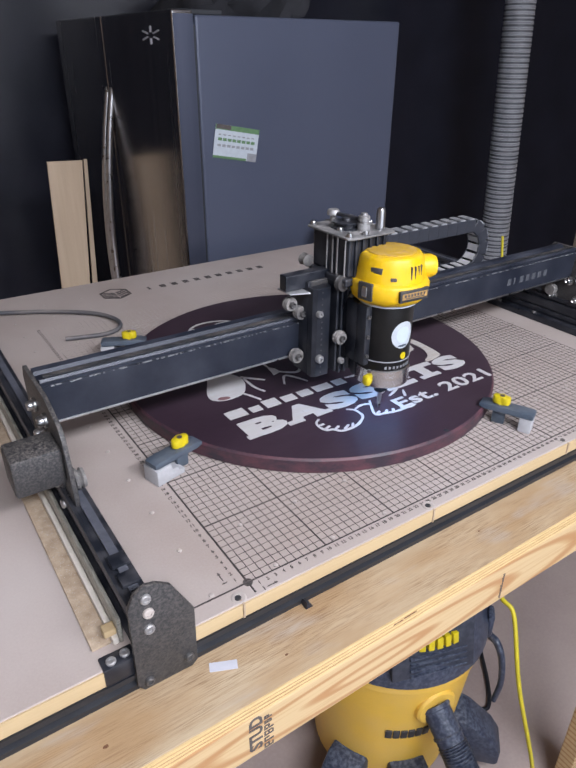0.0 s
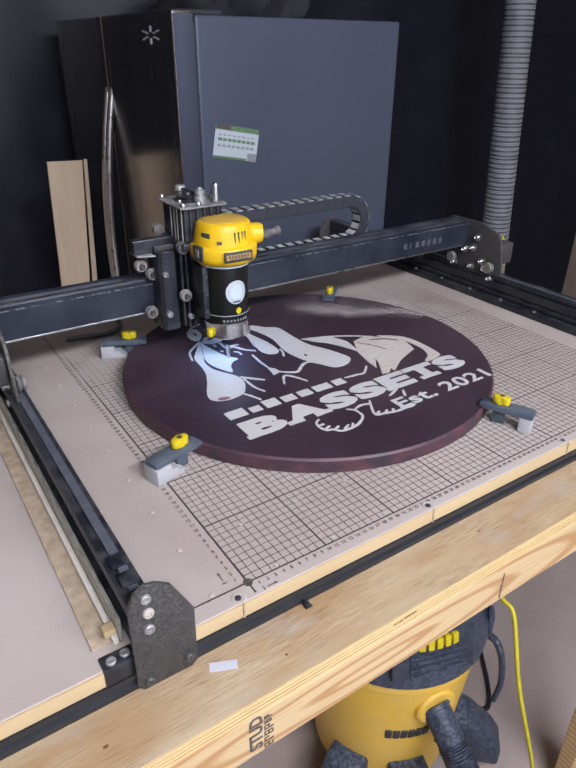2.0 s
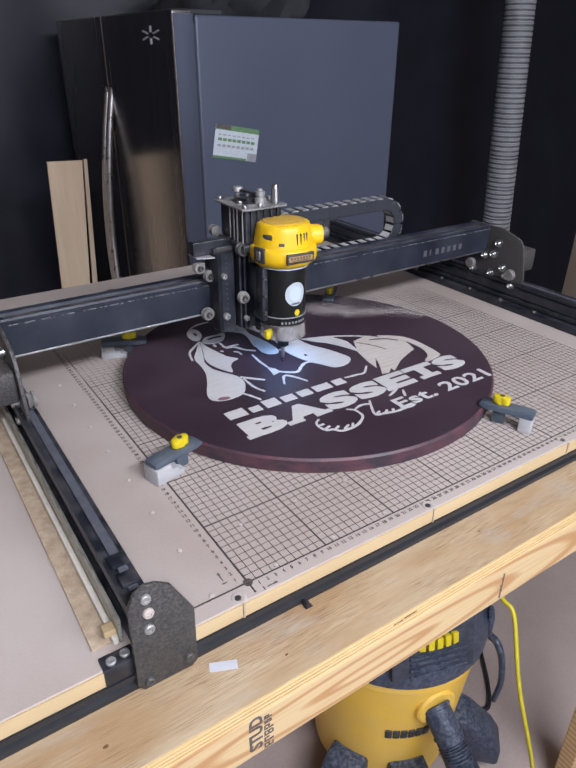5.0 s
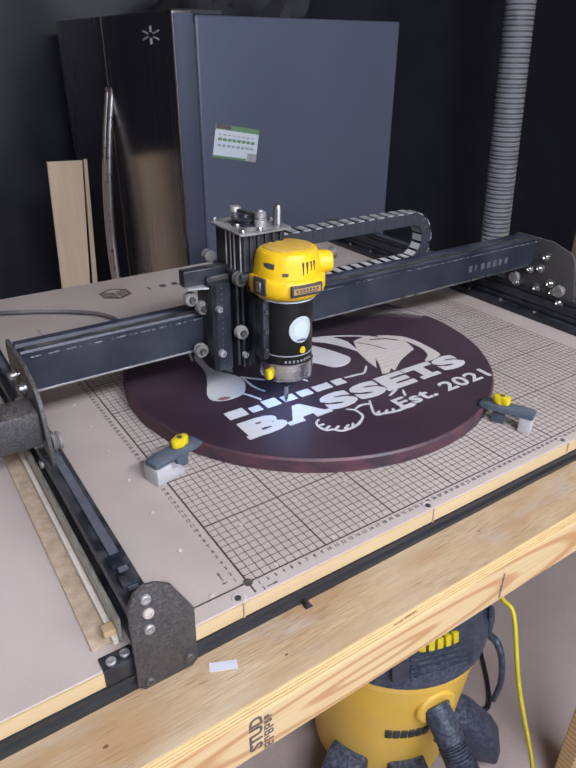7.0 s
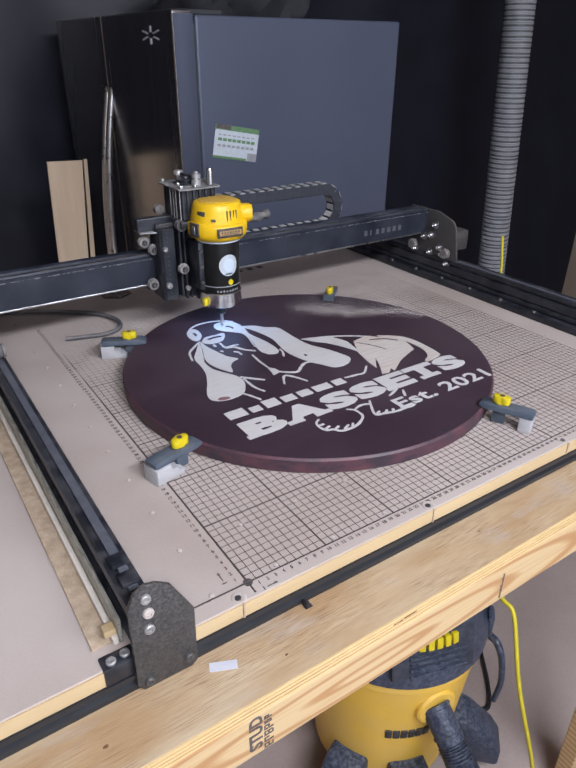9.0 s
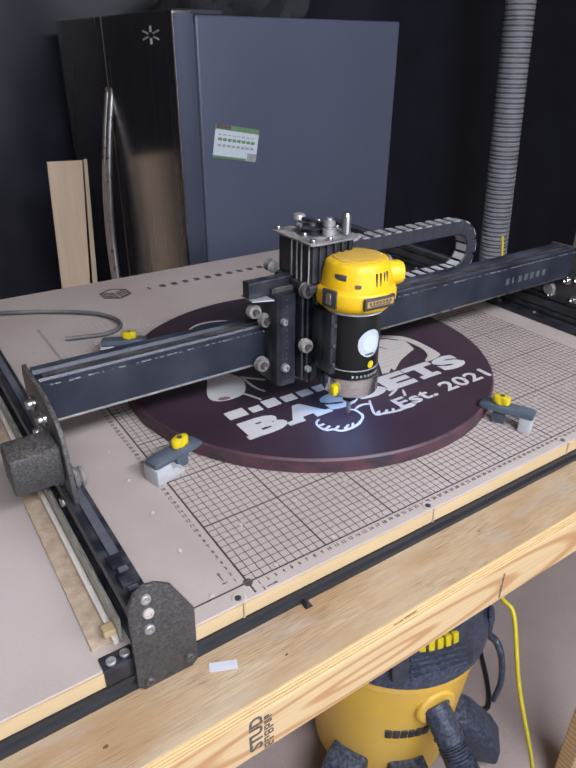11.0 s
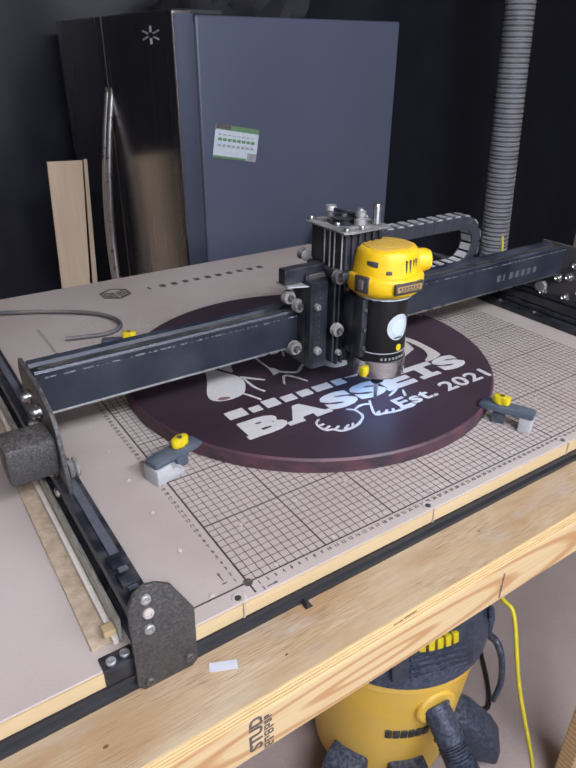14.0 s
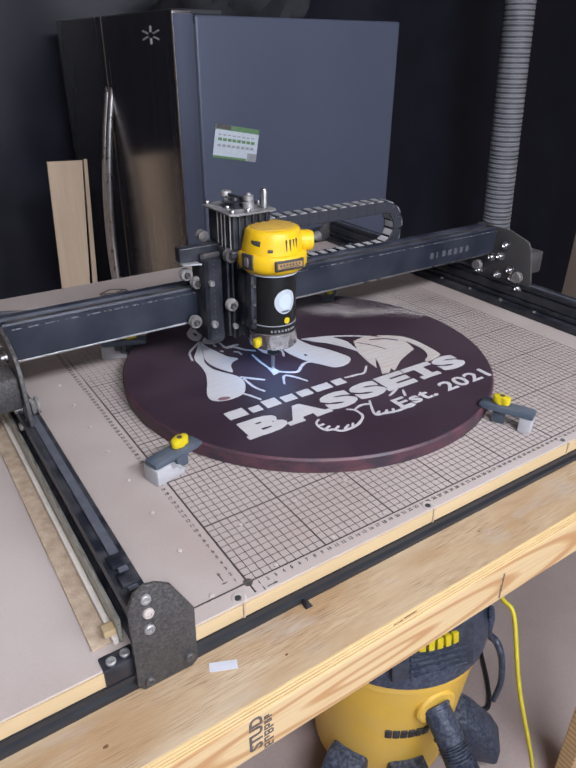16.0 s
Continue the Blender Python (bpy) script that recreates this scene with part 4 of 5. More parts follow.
    c = [(0.048, 0.012, 0.232), (0.066, 0.040, 0.226), (0.088, 0.075, 0.205), (0.120, 0.130, 0.180), (0.165, 0.150, 0.176), (0.200, 0.158, 0.178)]
    part("cord", tube(spline(c, 8), lambda u: 0.0085 + 0.002 * math.sin(u * 40), 12), M_CORD, ob, "dusty grey wrapped cord")
    return ob


def router():
    ob = thing("trim_router", "yellow and black trim router with a bare steel base, cutting", "router")
    part("cutter", lathe([(0.0006, 0.0232), (0.0028, 0.028), (0.0032, 0.040), (0.0032, 0.056)], steps=16), M_STEEL, ob)
    part("collet_nut", lathe([(0.0060, 0.050), (0.0105, 0.054), (0.0105, 0.064), (0.0125, 0.066), (0.0125, 0.078)], steps=6), M_BODY, ob)
    part("base_collar", lathe([(0.012, 0.0735), (0.036, 0.0735), (0.0378, 0.0752), (0.0378, 0.0985), (0.0362, 0.0998)], steps=48), M_ALU, ob, "bare turned aluminium collar")
    part("lock_lever", box(-0.0435, -0.034, -0.020, -0.008, 0.077, 0.092, 0.004), M_KNOB, ob, "yellow clamp lever")
    part("motor_body", lathe([(0.035, 0.0995), (0.0358, 0.101), (0.0358, 0.194), (0.034, 0.196)], steps=56), M_BODY, ob, "satin black motor barrel")
    part("trim_ring", lathe([(0.0362, 0.112), (0.0366, 0.1125), (0.0366, 0.1133), (0.0362, 0.1138)], steps=48), M_SILVER_INK, ob)
    # badge, gauge dot and small print on the barrel
    def on_barrel(name, half, z0, z1, mat, ang=-90.0, r=0.0362, rounded=True, label=""):
        bm = bmesh.new()
        n = 24
        zc, hz = (z0 + z1) / 2, (z1 - z0) / 2
        rings = [[] for _ in range(5)]
        for k in range(n):
            a = 2 * math.pi * k / n
            c, s = math.cos(a), math.sin(a)
            if not rounded:
                c, s = max(-1, min(1, 1.5 * c)), max(-1, min(1, 1.5 * s))
            for ring, (f, d) in zip(rings, ((1, 0.001), (1, 0), (0.75, 0), (0.5, 0), (0.25, 0))):
                th = radians(ang) + f * c * half / r
                ring.append(bm.verts.new(((r - d) * math.cos(th), (r - d) * math.sin(th), zc + f * s * hz)))
        for a, b in zip(rings, rings[1:]):
            for k in range(n):
                bm.faces.new((a[k], a[(k + 1) % n], b[(k + 1) % n], b[k]))
        bm.faces.new(rings[-1])
        return part(name, bm, mat, ob, label)
    on_barrel("badge", 0.0180, 0.132, 0.170, M_WHITE, label="round white badge")
    on_barrel("badge_mark", 0.011, 0.140, 0.163, M_PALE, r=0.0364)
    on_barrel("badge_print", 0.008, 0.1345, 0.1375, M_CLAMP, r=0.0366)
    on_barrel("gauge_dot", 0.0048, 0.1155, 0.1255, M_KNOB, ang=-86, r=0.0368)
    for k in range(8):
        on_barrel("print_mark", 0.0014, 0.103, 0.1065, M_SILVER_INK, ang=-125 + 9 * k, r=0.0366, rounded=False)
    # yellow motor housing with its flats, boss and vents
    bm = lathe([(0.0385, 0.1935), (0.0440, 0.1950), (0.0505, 0.2010), (0.0525, 0.2065), (0.0525, 0.2200), (0.0508, 0.2225), (0.0472, 0.2240), (0.0440, 0.2420), (0.0418, 0.2520), (0.0400, 0.2550), (0.0360, 0.2570)], steps=12)
    bmesh.ops.transform(bm, matrix=Matrix.Rotation(radians(-93 + 180 / 12), 4, "Z"), verts=bm.verts[:])
    bmesh.ops.bevel(bm, geom=[e for e in bm.edges if abs(e.verts[0].co.z - e.verts[1].co.z) > 0.0008], offset=0.0016, segments=2, affect="EDGES")
    part("housing", bm, M_YELLOW, ob, "dusty yellow faceted plastic housing")
    part("cap", lathe([(0.0320, 0.2555), (0.0320, 0.2578), (0.0290, 0.2590), (0.010, 0.2594)], steps=48), M_DUSTCAP, ob, "dust-coated vented cap")
    part("seam_ring", lathe([(0.0370, 0.1905), (0.0395, 0.1910), (0.0395, 0.1938), (0.0370, 0.1942)], steps=48), M_WHITE, ob, "pale rim ring")
    bm = lathe([(0.012, 0.030), (0.0155, 0.036), (0.0155, 0.054), (0.0130, 0.060), (0.007, 0.0610)], (0, 0, 0), "X", 24)
    bmesh.ops.transform(bm, matrix=Matrix.Translation((0, 0, 0.234)) @ Matrix.Rotation(radians(-25), 4, "Z"), verts=bm.verts[:])
    part("cord_boss", bm, M_YELLOW, ob, "rounded yellow cord outlet")
    def flat(name, ang, r, w, z0, z1, mat, th=0.004, label="", parent=None, bev=0.001):
        bm = box(-w / 2, w / 2, -th, 0, z0, z1, bev)
        bmesh.ops.transform(bm, matrix=Matrix.Rotation(radians(ang + 90), 4, "Z") @ Matrix.Translation((0, -r, 0)), verts=bm.verts[:])
        return part(name, bm, mat, parent or ob, label)
    plate = flat("name_plate", -93, 0.0478, 0.046, 0.204, 0.2195, M_RUBBER, label="dark name plate with a brass bar")
    flat("plate_bar", -93, 0.0517, 0.040, 0.2080, 0.2158, M_STAMP, 0.0006, parent=plate, bev=0.0)
    for k in range(7):
        flat("text_bar", -109.5 + 5.4 * k, 0.0523 / math.cos(radians(-16.5 + 5.4 * k)), 0.0030, 0.2112, 0.2146, M_INK, 0.0006, parent=plate, bev=0.0)
    flat("text_bar", -93, 0.0523, 0.030, 0.2090, 0.2102, M_INK, 0.0004, parent=plate, bev=0.0)
    flat("switch_plate", -168, 0.0478, 0.022, 0.202, 0.225, M_RUBBER, label="dark switch recess")
    flat("switch", -168, 0.0516, 0.008, 0.207, 0.220, M_STEEL, 0.002)
    flat("vent", -156, 0.0405, 0.016, 0.236, 0.244, M_RUBBER, 0.003)
    flat("screw_hole", -126, 0.0432, 0.008, 0.2290, 0.2335, M_INK, 0.003)
    for k in range(4):
        flat("vent", -95 + 8 * k, 0.0415 if k < 3 else 0.0413, 0.0020, 0.229, 0.246, M_INK, 0.0035)
    for k in range(6):
        a = radians(60 * k + 10)
        part("led", lathe([(0.0035, 0.0722), (0.0035, 0.0734)], (0.022 * math.cos(a), 0.022 * math.sin(a), 0), steps=10), M_LED, ob, "glowing blue-white work light")
    return ob


# ---- cable chain ----
PITCH = 0.022
LINKS = 29
LOOP_R = 0.040
CHAIN_Y = BY + 0.070
LOW_Z = BZ1 - 0.017
CHAIN_LEN = PITCH * LINKS
ANCHOR = 0.362     # where the lower run is bolted to the beam


def chain_pose(s, xh):
    """Where the chain's point s metres from the carriage lies while the carriage stands at xh."""
    start = xh + 0.050
    top = (CHAIN_LEN - math.pi * LOOP_R + ANCHOR - start) / 2
    if s < top:
        return pose(start + s, 0, LOW_Z + 2 * LOOP_R)
    a = (s - top) / LOOP_R
    if a < math.pi:
        return pose(start + top + LOOP_R * math.sin(a), 0, LOW_Z + LOOP_R + LOOP_R * math.cos(a), 0, math.degrees(a), 0)
    return pose(start + top - (s - top - math.pi * LOOP_R), 0, LOW_Z, 0, 180, 0)


def cable_chain():
    ob = thing("cable_chain", "black plastic cable chain looped beside the gantry beam", "cable chain")
    bm = bmesh.new()
    box(-0.0130, 0.0105, -0.0140, -0.0110, -0.0115, 0.0115, 0.0012, bm, 1)
    me = mesh_of("link", bm, M_CHAIN)
    far = mesh_of("side_plate", box(-0.0130, 0.0105, 0.0110, 0.0140, -0.0115, 0.0115, 0.0012, seg=1), M_CHAIN)
    lid = mesh_of("lid", box(-0.0066, 0.0066, -0.0138, 0.0138, 0.0098, 0.0126, 0.0006, seg=1), M_LID)
    bar = mesh_of("crossbar", box(-0.0058, 0.0058, -0.0108, 0.0108, -0.0116, -0.0098), M_BAR)
    links = []
    for i in range(LINKS):
        o = new("link", me)
        o.parent = ob
        links.append(o)
        for nm, data in (("side_plate", far), ("crossbar", bar), ("lid", lid)):
            b = new(nm, data)
            b.parent = o
    part("tray", box(0.362, 0.855, -0.018, 0.018, -0.0142, -0.0124, 0.0004), M_BLACK, ob, "thin black chain tray").location = (0, 0, LOW_Z)
    for x in (0.42, 0.80):
        part("tray_bracket", box(x, x + 0.02, -0.036, 0.016, -0.0166, -0.0144, 0.0003), M_BLACK, ob).location = (0, 0, LOW_Z)
    return ob, links


# ---- the sign ----
SX, SY, SR, SH = 0.333, 0.371, 0.3062, 0.0225
HEAD = {
    "ear_front": [(-129, 143), (-150, 115), (-165, 90), (-169, 58), (-174, 32), (-186, 3), (-203, -29), (-206, -49), (-195, -60), (-178, -63), (-155, -57), (-139, -34), (-134, -13), (-140, 6), (-148, 20), (-157, 42), (-157, 68), (-148, 90)],
    "cheek": [(-126, 146), (-125, 123), (-120, 95), (-114, 69), (-103, 52), (-116, 46), (-127, 33), (-135, 13), (-144, 28), (-152, 54), (-151, 79), (-140, 108)],
    "ear_tip": [(-130, 194), (-114, 206), (-107, 197), (-109, 176), (-119, 159), (-130, 154), (-135, 169)],
    "brow": [(-121, 149), (-109, 160), (-89, 160), (-74, 160), (-74, 151), (-87, 133), (-102, 128), (-116, 131), (-123, 140)],
    "crown": [(-72, 199), (-60, 207), (-40, 204), (-29, 186), (-29, 160), (-36, 129), (-50, 90), (-53, 75), (-54, 84), (-45, 120), (-45, 141), (-55, 154), (-68, 168), (-75, 183)],
    "ear_lobe": [(-36, 140), (-32, 115), (-27, 85), (-26, 61), (-28, 42), (-36, 34), (-49, 38), (-56, 54), (-53, 75), (-46, 100), (-40, 123)],
}
BODY = {
    "neck": [(-30, 168), (-7, 158), (5, 141), (25, 124), (26, 76), (30, 33), (46, -2), (54, -29), (57, -50), (39, -64), (15, -63), (1, -40), (-11, -18), (-19, 16), (-19, 42), (-15, 64), (-11, 92), (-16, 126), (-23, 150)],
    "back_band": [(32, 59), (57, 51), (84, 38), (95, 6), (91, -16), (87, -39), (81, -22), (73, -1), (61, 22), (46, 38)],
    "rump": [(105, 1), (138, 7), (171, -24), (183, -49), (174, -81), (151, -90), (125, -101), (89, -125), (90, -115), (76, -126), (64, -123), (83, -94), (94, -71), (71, -101), (72, -82), (77, -62), (83, -39)],
    "tail": [(156, -3), (189, -27), (200, -58), (200, -90), (198, -113), (193, -124), (165, -130), (157, -125), (173, -115), (184, -96), (187, -71), (181, -40)],
    "nose_tip": [(-80, -3), (-71, -15), (-70, -28), (-85, -32), (-82, -18)],
}
LINES = {
    "back_line": [(32, 59), (62, 50), (93, 37), (121, 20), (146, 1)],
    "head_line": [(-127, 196), (-106, 216), (-78, 222), (-48, 214), (-30, 198)],
    "ear_rim": [(-126, 149), (-146, 132), (-162, 115), (-171, 85)],
    "muzzle": [(-99, 125), (-99, 101), (-86, 97), (-77, 79), (-62, 62)],
    "muzzle_top": [(-98, 103), (-86, 103), (-74, 101)],
    "muzzle_low": [(-96, 80), (-90, 74), (-90, 62)],
    "whisker_dot": [(-112, 125), (-111, 114)],
    "whisker_mid": [(-113, 95), (-111, 89)],
    "nose_line": [(-75, 52), (-78, 23), (-78, -2)],
    "jaw": [(-75, -21), (-61, -35), (-46, -42), (-31, -31), (-17, -23), (-1, -25)],
    "lip": [(-87, -66), (-72, -43), (-60, -56), (-51, -78)],
    "fur": [(-133, -8), (-119, -24), (-105, -38)],
    "fur_low": [(-131, -15), (-132, -47), (-125, -70)],
    "chest": [(-157, -57), (-150, -71), (-143, -89)],
    "ear_fork": [(-23, 46), (-25, 34), (-33, 18)],
}
PAWS = {
    "leg": [(5, -101), (27, -103), (42, -104), (61, -87)],
    "paw": [(-105, -181), (-114, -188), (-116, -200), (-112, -210), (-104, -213), (-97, -222), (-86, -224), (-72, -223), (-58, -217), (-47, -208), (-45, -199), (-46, -188), (-55, -180)],
    "paw_join": [(-46, -188), (-34, -183), (-24, -183), (-15, -187)],
    "paw_far": [(-10, -179), (-18, -192), (-27, -208), (-27, -216), (-15, -219), (-5, -222), (5, -224), (16, -224), (32, -225), (41, -223)],
    "toe_a": [(-114, -195), (-106, -195)],
    "toe_b": [(-112, -207), (-102, -203)],
    "toe_c": [(-102, -215), (-92, -210)],
    "toe_d": [(-90, -221), (-78, -215)],
    "toe_e": [(-77, -222), (-70, -215)],
    "toe_f": [(-27, -215), (-17, -210)],
    "toe_g": [(-13, -219), (-6, -213)],
    "toe_h": [(-1, -222), (4, -215)],
    "toe_i": [(15, -223), (18, -217)],
    "fur_leg": [(25, -184), (42, -177), (52, -171)],
    "fur_leg_b": [(55, -181), (45, -197)],
}
# uncut stain left inside the carved patches: half width in mm, and the line
UNCUT = {
    "eye": (2.4, [(-111, 147), (-101, 149), (-90, 149), (-83, 147)]),
    "ear_mark": (2.2, [(-121, 186), (-119, 181), (-122, 171)]),
    "crown_mark": (1.8, [(-55, 183), (-49, 178), (-47, 167)]),
    "rump_line": (0.5, [(105, -8), (121, -31), (131, -58)]),
    "neck_spot": (1.6, [(-1, 3), (0, -4)]),
    "tail_slit": (1.5, [(132, -10), (158, -22), (174, -40)]),
}


def filled(line, z0, z1):
    """A flat carved patch from a closed outline."""
    cu = bpy.data.curves.new("patch", "CURVE")
    cu.dimensions, cu.fill_mode, cu.extrude = "2D", "BOTH", (z1 - z0) / 2
    sp = cu.splines.new("POLY")
    sp.points.add(len(line) - 1)
    for p, (x, y) in zip(sp.points, line):
        p.co = (x, y, 0, 1)
    sp.use_cyclic_u = True
    ob = new("patch", cu)
    me = bpy.data.meshes.new_from_object(ob.evaluated_get(bpy.context.evaluated_depsgraph_get()))
    bpy.data.objects.remove(ob)
    bpy.data.curves.remove(cu)
    bm = bmesh.new()
    bm.from_mesh(me)
    bpy.data.meshes.remove(me)
    bmesh.ops.transform(bm, matrix=Matrix.Translation((0, 0, (z0 + z1) / 2)), verts=bm.verts[:])
    return bm


def sign():
    ob = thing("round_sign", "round dark plum-stained wooden sign with pale carved lettering and hound", "sign", at=(SX, SY, 0.0006))
    part("disc", lathe([(SR - 0.002, 0.0), (SR, 0.002), (SR, SH - 0.0035), (SR - 0.0025, SH - 0.0008)], (0.0015, -0.002, 0), steps=160), M_SIGN_EDGE, ob, "reddish stained rim with brush marks")
    part("face", lathe([(SR - 0.003, SH - 0.0010), (SR - 0.0033, SH - 0.0006)], (0.0015, -0.002, 0), steps=160), M_SIGN, ob, "dark plum-stained face")
    z0, z1 = SH - 0.0005, SH + 0.0001
    for i, (k, pts) in enumerate([*HEAD.items(), *BODY.items()]):
        line = [(p.x / 1000, p.y / 1000) for p in spline([(x, y, 0) for x, y in pts], 1 if k in ("rump", "back_band", "nose_tip") else 4, True)]
        bm = filled(line, z0, z1 + 0.00006 * i)
        part("carved_patch", bm, M_PINE_WARM if k in ("rump", "tail") else M_PINE, ob, "pale carved patch of the hound", smooth=False)
    def stroke(name, pts, width, top, mat, label=""):
        """A tapered flat line along smooth points in mm."""
        c = spline([(x / 1000, y / 1000, 0) for x, y in pts], 5)
        bm = bmesh.new()
        rows = []
        for i, p in enumerate(c):
            d = (c[min(i + 1, len(c) - 1)] - c[max(0, i - 1)]).normalized()
            w = width * (0.45 + 0.55 * math.sin(math.pi * (0.15 + 0.7 * i / (len(c) - 1)))) * (1 + 0.35 * noise.noise(p * 180))
            n = Vector((-d.y, d.x, 0)) * w
            rows.append([bm.verts.new((q.x, q.y, z)) for q in (p + n, p - n) for z in (z0, top)])
        for a, b in zip(rows, rows[1:]):
            for i, j in ((1, 3), (3, 2), (2, 0), (0, 1)):
                bm.faces.new((a[i], a[j], b[j], b[i]))
        part(name, bm, mat, ob, label, smooth=False)
    for k, pts in [*LINES.items(), *PAWS.items()]:
        stroke("carved_line", pts, 0.0026 if k in ("muzzle", "fur", "jaw") else 0.0021, z1 + 0.00003, M_PINE)
    for k, (w, pts) in UNCUT.items():
        stroke("uncut_line", pts, w / 1000, z1 + 0.0012, M_SIGN, "dark stain left uncut")
    bm = lathe([(0.0095, z1 + 0.0010), (0.008, z1 + 0.0013)], (0, 0, 0), steps=16)
    bmesh.ops.transform(bm, matrix=Matrix.Translation((-0.189, -0.0575, 0)) @ Matrix.Rotation(radians(-14), 4, "Z") @ Matrix.Diagonal((1, 0.55, 1, 1)), verts=bm.verts[:])
    part("stain_patch", bm, M_RED_STAIN, ob, "reddish leftover stain")
    x = -0.209
    for ch, wd in (("B", 0.064), ("A", 0.068), ("S", 0.055), ("S", 0.055), ("E", 0.056), ("T", 0.060), ("S", 0.054)):
        bm, w, h = text_mesh(ch, 0.062, 0.0006, 1.0, 0.0036)
        low = min(v.co.y for v in bm.verts)
        bmesh.ops.transform(bm, matrix=Matrix.Translation((x, -0.1735, SH - 0.0002)) @ Matrix.Diagonal((wd / w, 0.0445 / h, 1, 1)) @ Matrix.Translation((0, -low, 0)), verts=bm.verts[:])
        part("carved_letter", bm, M_PINE, ob, "heavy carved capital", smooth=False)
        if ch in "BAET":   # slab feet
            for fx in ((x - 0.004, x + 0.022), (x + wd - 0.026, x + wd + 0.002)) if ch == "A" else ((x - 0.004, x + 0.020),) if ch in "BE" else ((x + wd / 2 - 0.020, x + wd / 2 + 0.020),):
                part("carved_serif", box(fx[0], fx[1], -0.1735, -0.1640, z0, z1 - 0.00005), M_PINE, ob, smooth=False)
        x += wd + 0.0015
    bm, w, h = text_mesh("Est. 2021", 0.04, 0.0006, 1.0, 0.0008, 1.05)
    bmesh.ops.transform(bm, matrix=Matrix.Translation((0.016, -0.2215, SH - 0.0002)) @ Matrix.Diagonal((0.194 / w, 0.0275 / h, 1, 1)), verts=bm.verts[:])
    part("carved_date", bm, M_PINE, ob, "carved date line", smooth=False)
    x = -0.210
    for wd, ht in ((0.034, 0.021), (0.022, 0.015), (0.028, 0.021), (0.026, 0.017), (0.026, 0.017), (0.034, 0.017), (0.024, 0.017)):
        part("carved_bar", box(x, x + wd - 0.004, -0.1150, -0.1150 + ht, z0, z1), M_PINE, ob, "plain carved bar", smooth=False)
        x += wd + 0.003
    part("knot", lathe([(0.0042, SH - 0.0006), (0.0036, SH - 0.0002)], (0.026, -0.299, 0), steps=10), M_GASKET, ob)
    return ob


def chips():
    """Routed dust and chips lying on the sign's far side and on the bed."""
    rnd = random.Random(11)
    verts, faces = [], []

    def chip(x, y, z, s):
        a = rnd.uniform(0, 6.283)
        n = len(verts)
        for k in range(3):
            verts.append((x + s * math.cos(a + 2.1 * k), y + s * math.sin(a + 2.1 * k) * 0.6, z))
        verts.append((x, y, z + s * 0.7))
        faces.extend([(n, n + 1, n + 3), (n + 1, n + 2, n + 3), (n + 2, n, n + 3), (n, n + 2, n + 1)])
    for k in range(11000):
        a = rnd.uniform(4, 66)
        inner = 0.302 - 0.094 * min(1, (a - 4) / 26) + 0.012 * noise.noise(Vector((a * 0.12, 2, 0)))
        r = inner + rnd.gauss(0.012, 0.016) if k % 3 else rnd.uniform(inner, SR)
        if a > 46 and rnd.random() < (a - 46) / 20 or r > SR - 0.004:
            continue
        chip(SX + r * math.cos(radians(a)), SY + r * math.sin(radians(a)), SH + 0.0004, rnd.uniform(0.00025, 0.0008))
    for _ in range(500):
        x, y = rnd.uniform(-0.08, 0.82), rnd.uniform(0.0, 0.95)
        if math.hypot(x - SX, y - SY) > SR + 0.01:
            chip(x, y, 0.0004, rnd.uniform(0.0003, 0.0010))
    for _ in range(1500):
        x, y = rnd.gauss(0.17, 0.05), rnd.gauss(0.69, 0.03)
        if math.hypot(x - SX, y - SY) > SR + 0.004:
            chip(x, y, 0.0004, rnd.uniform(0.0004, 0.0012))
    for _ in range(500):
        chip(rnd.gauss(-0.150, 0.006), rnd.uniform(0.008, 0.30), 0.0032, rnd.uniform(0.0003, 0.0007))
    me = bpy.data.meshes.new("sawdust")
    me.from_pydata(verts, [], faces)
    me.materials.append(M_CHIP)
    return tagged(new("sawdust", me), "pale sawdust and chips scattered over sign and bed", "sawdust", kind="stuff")


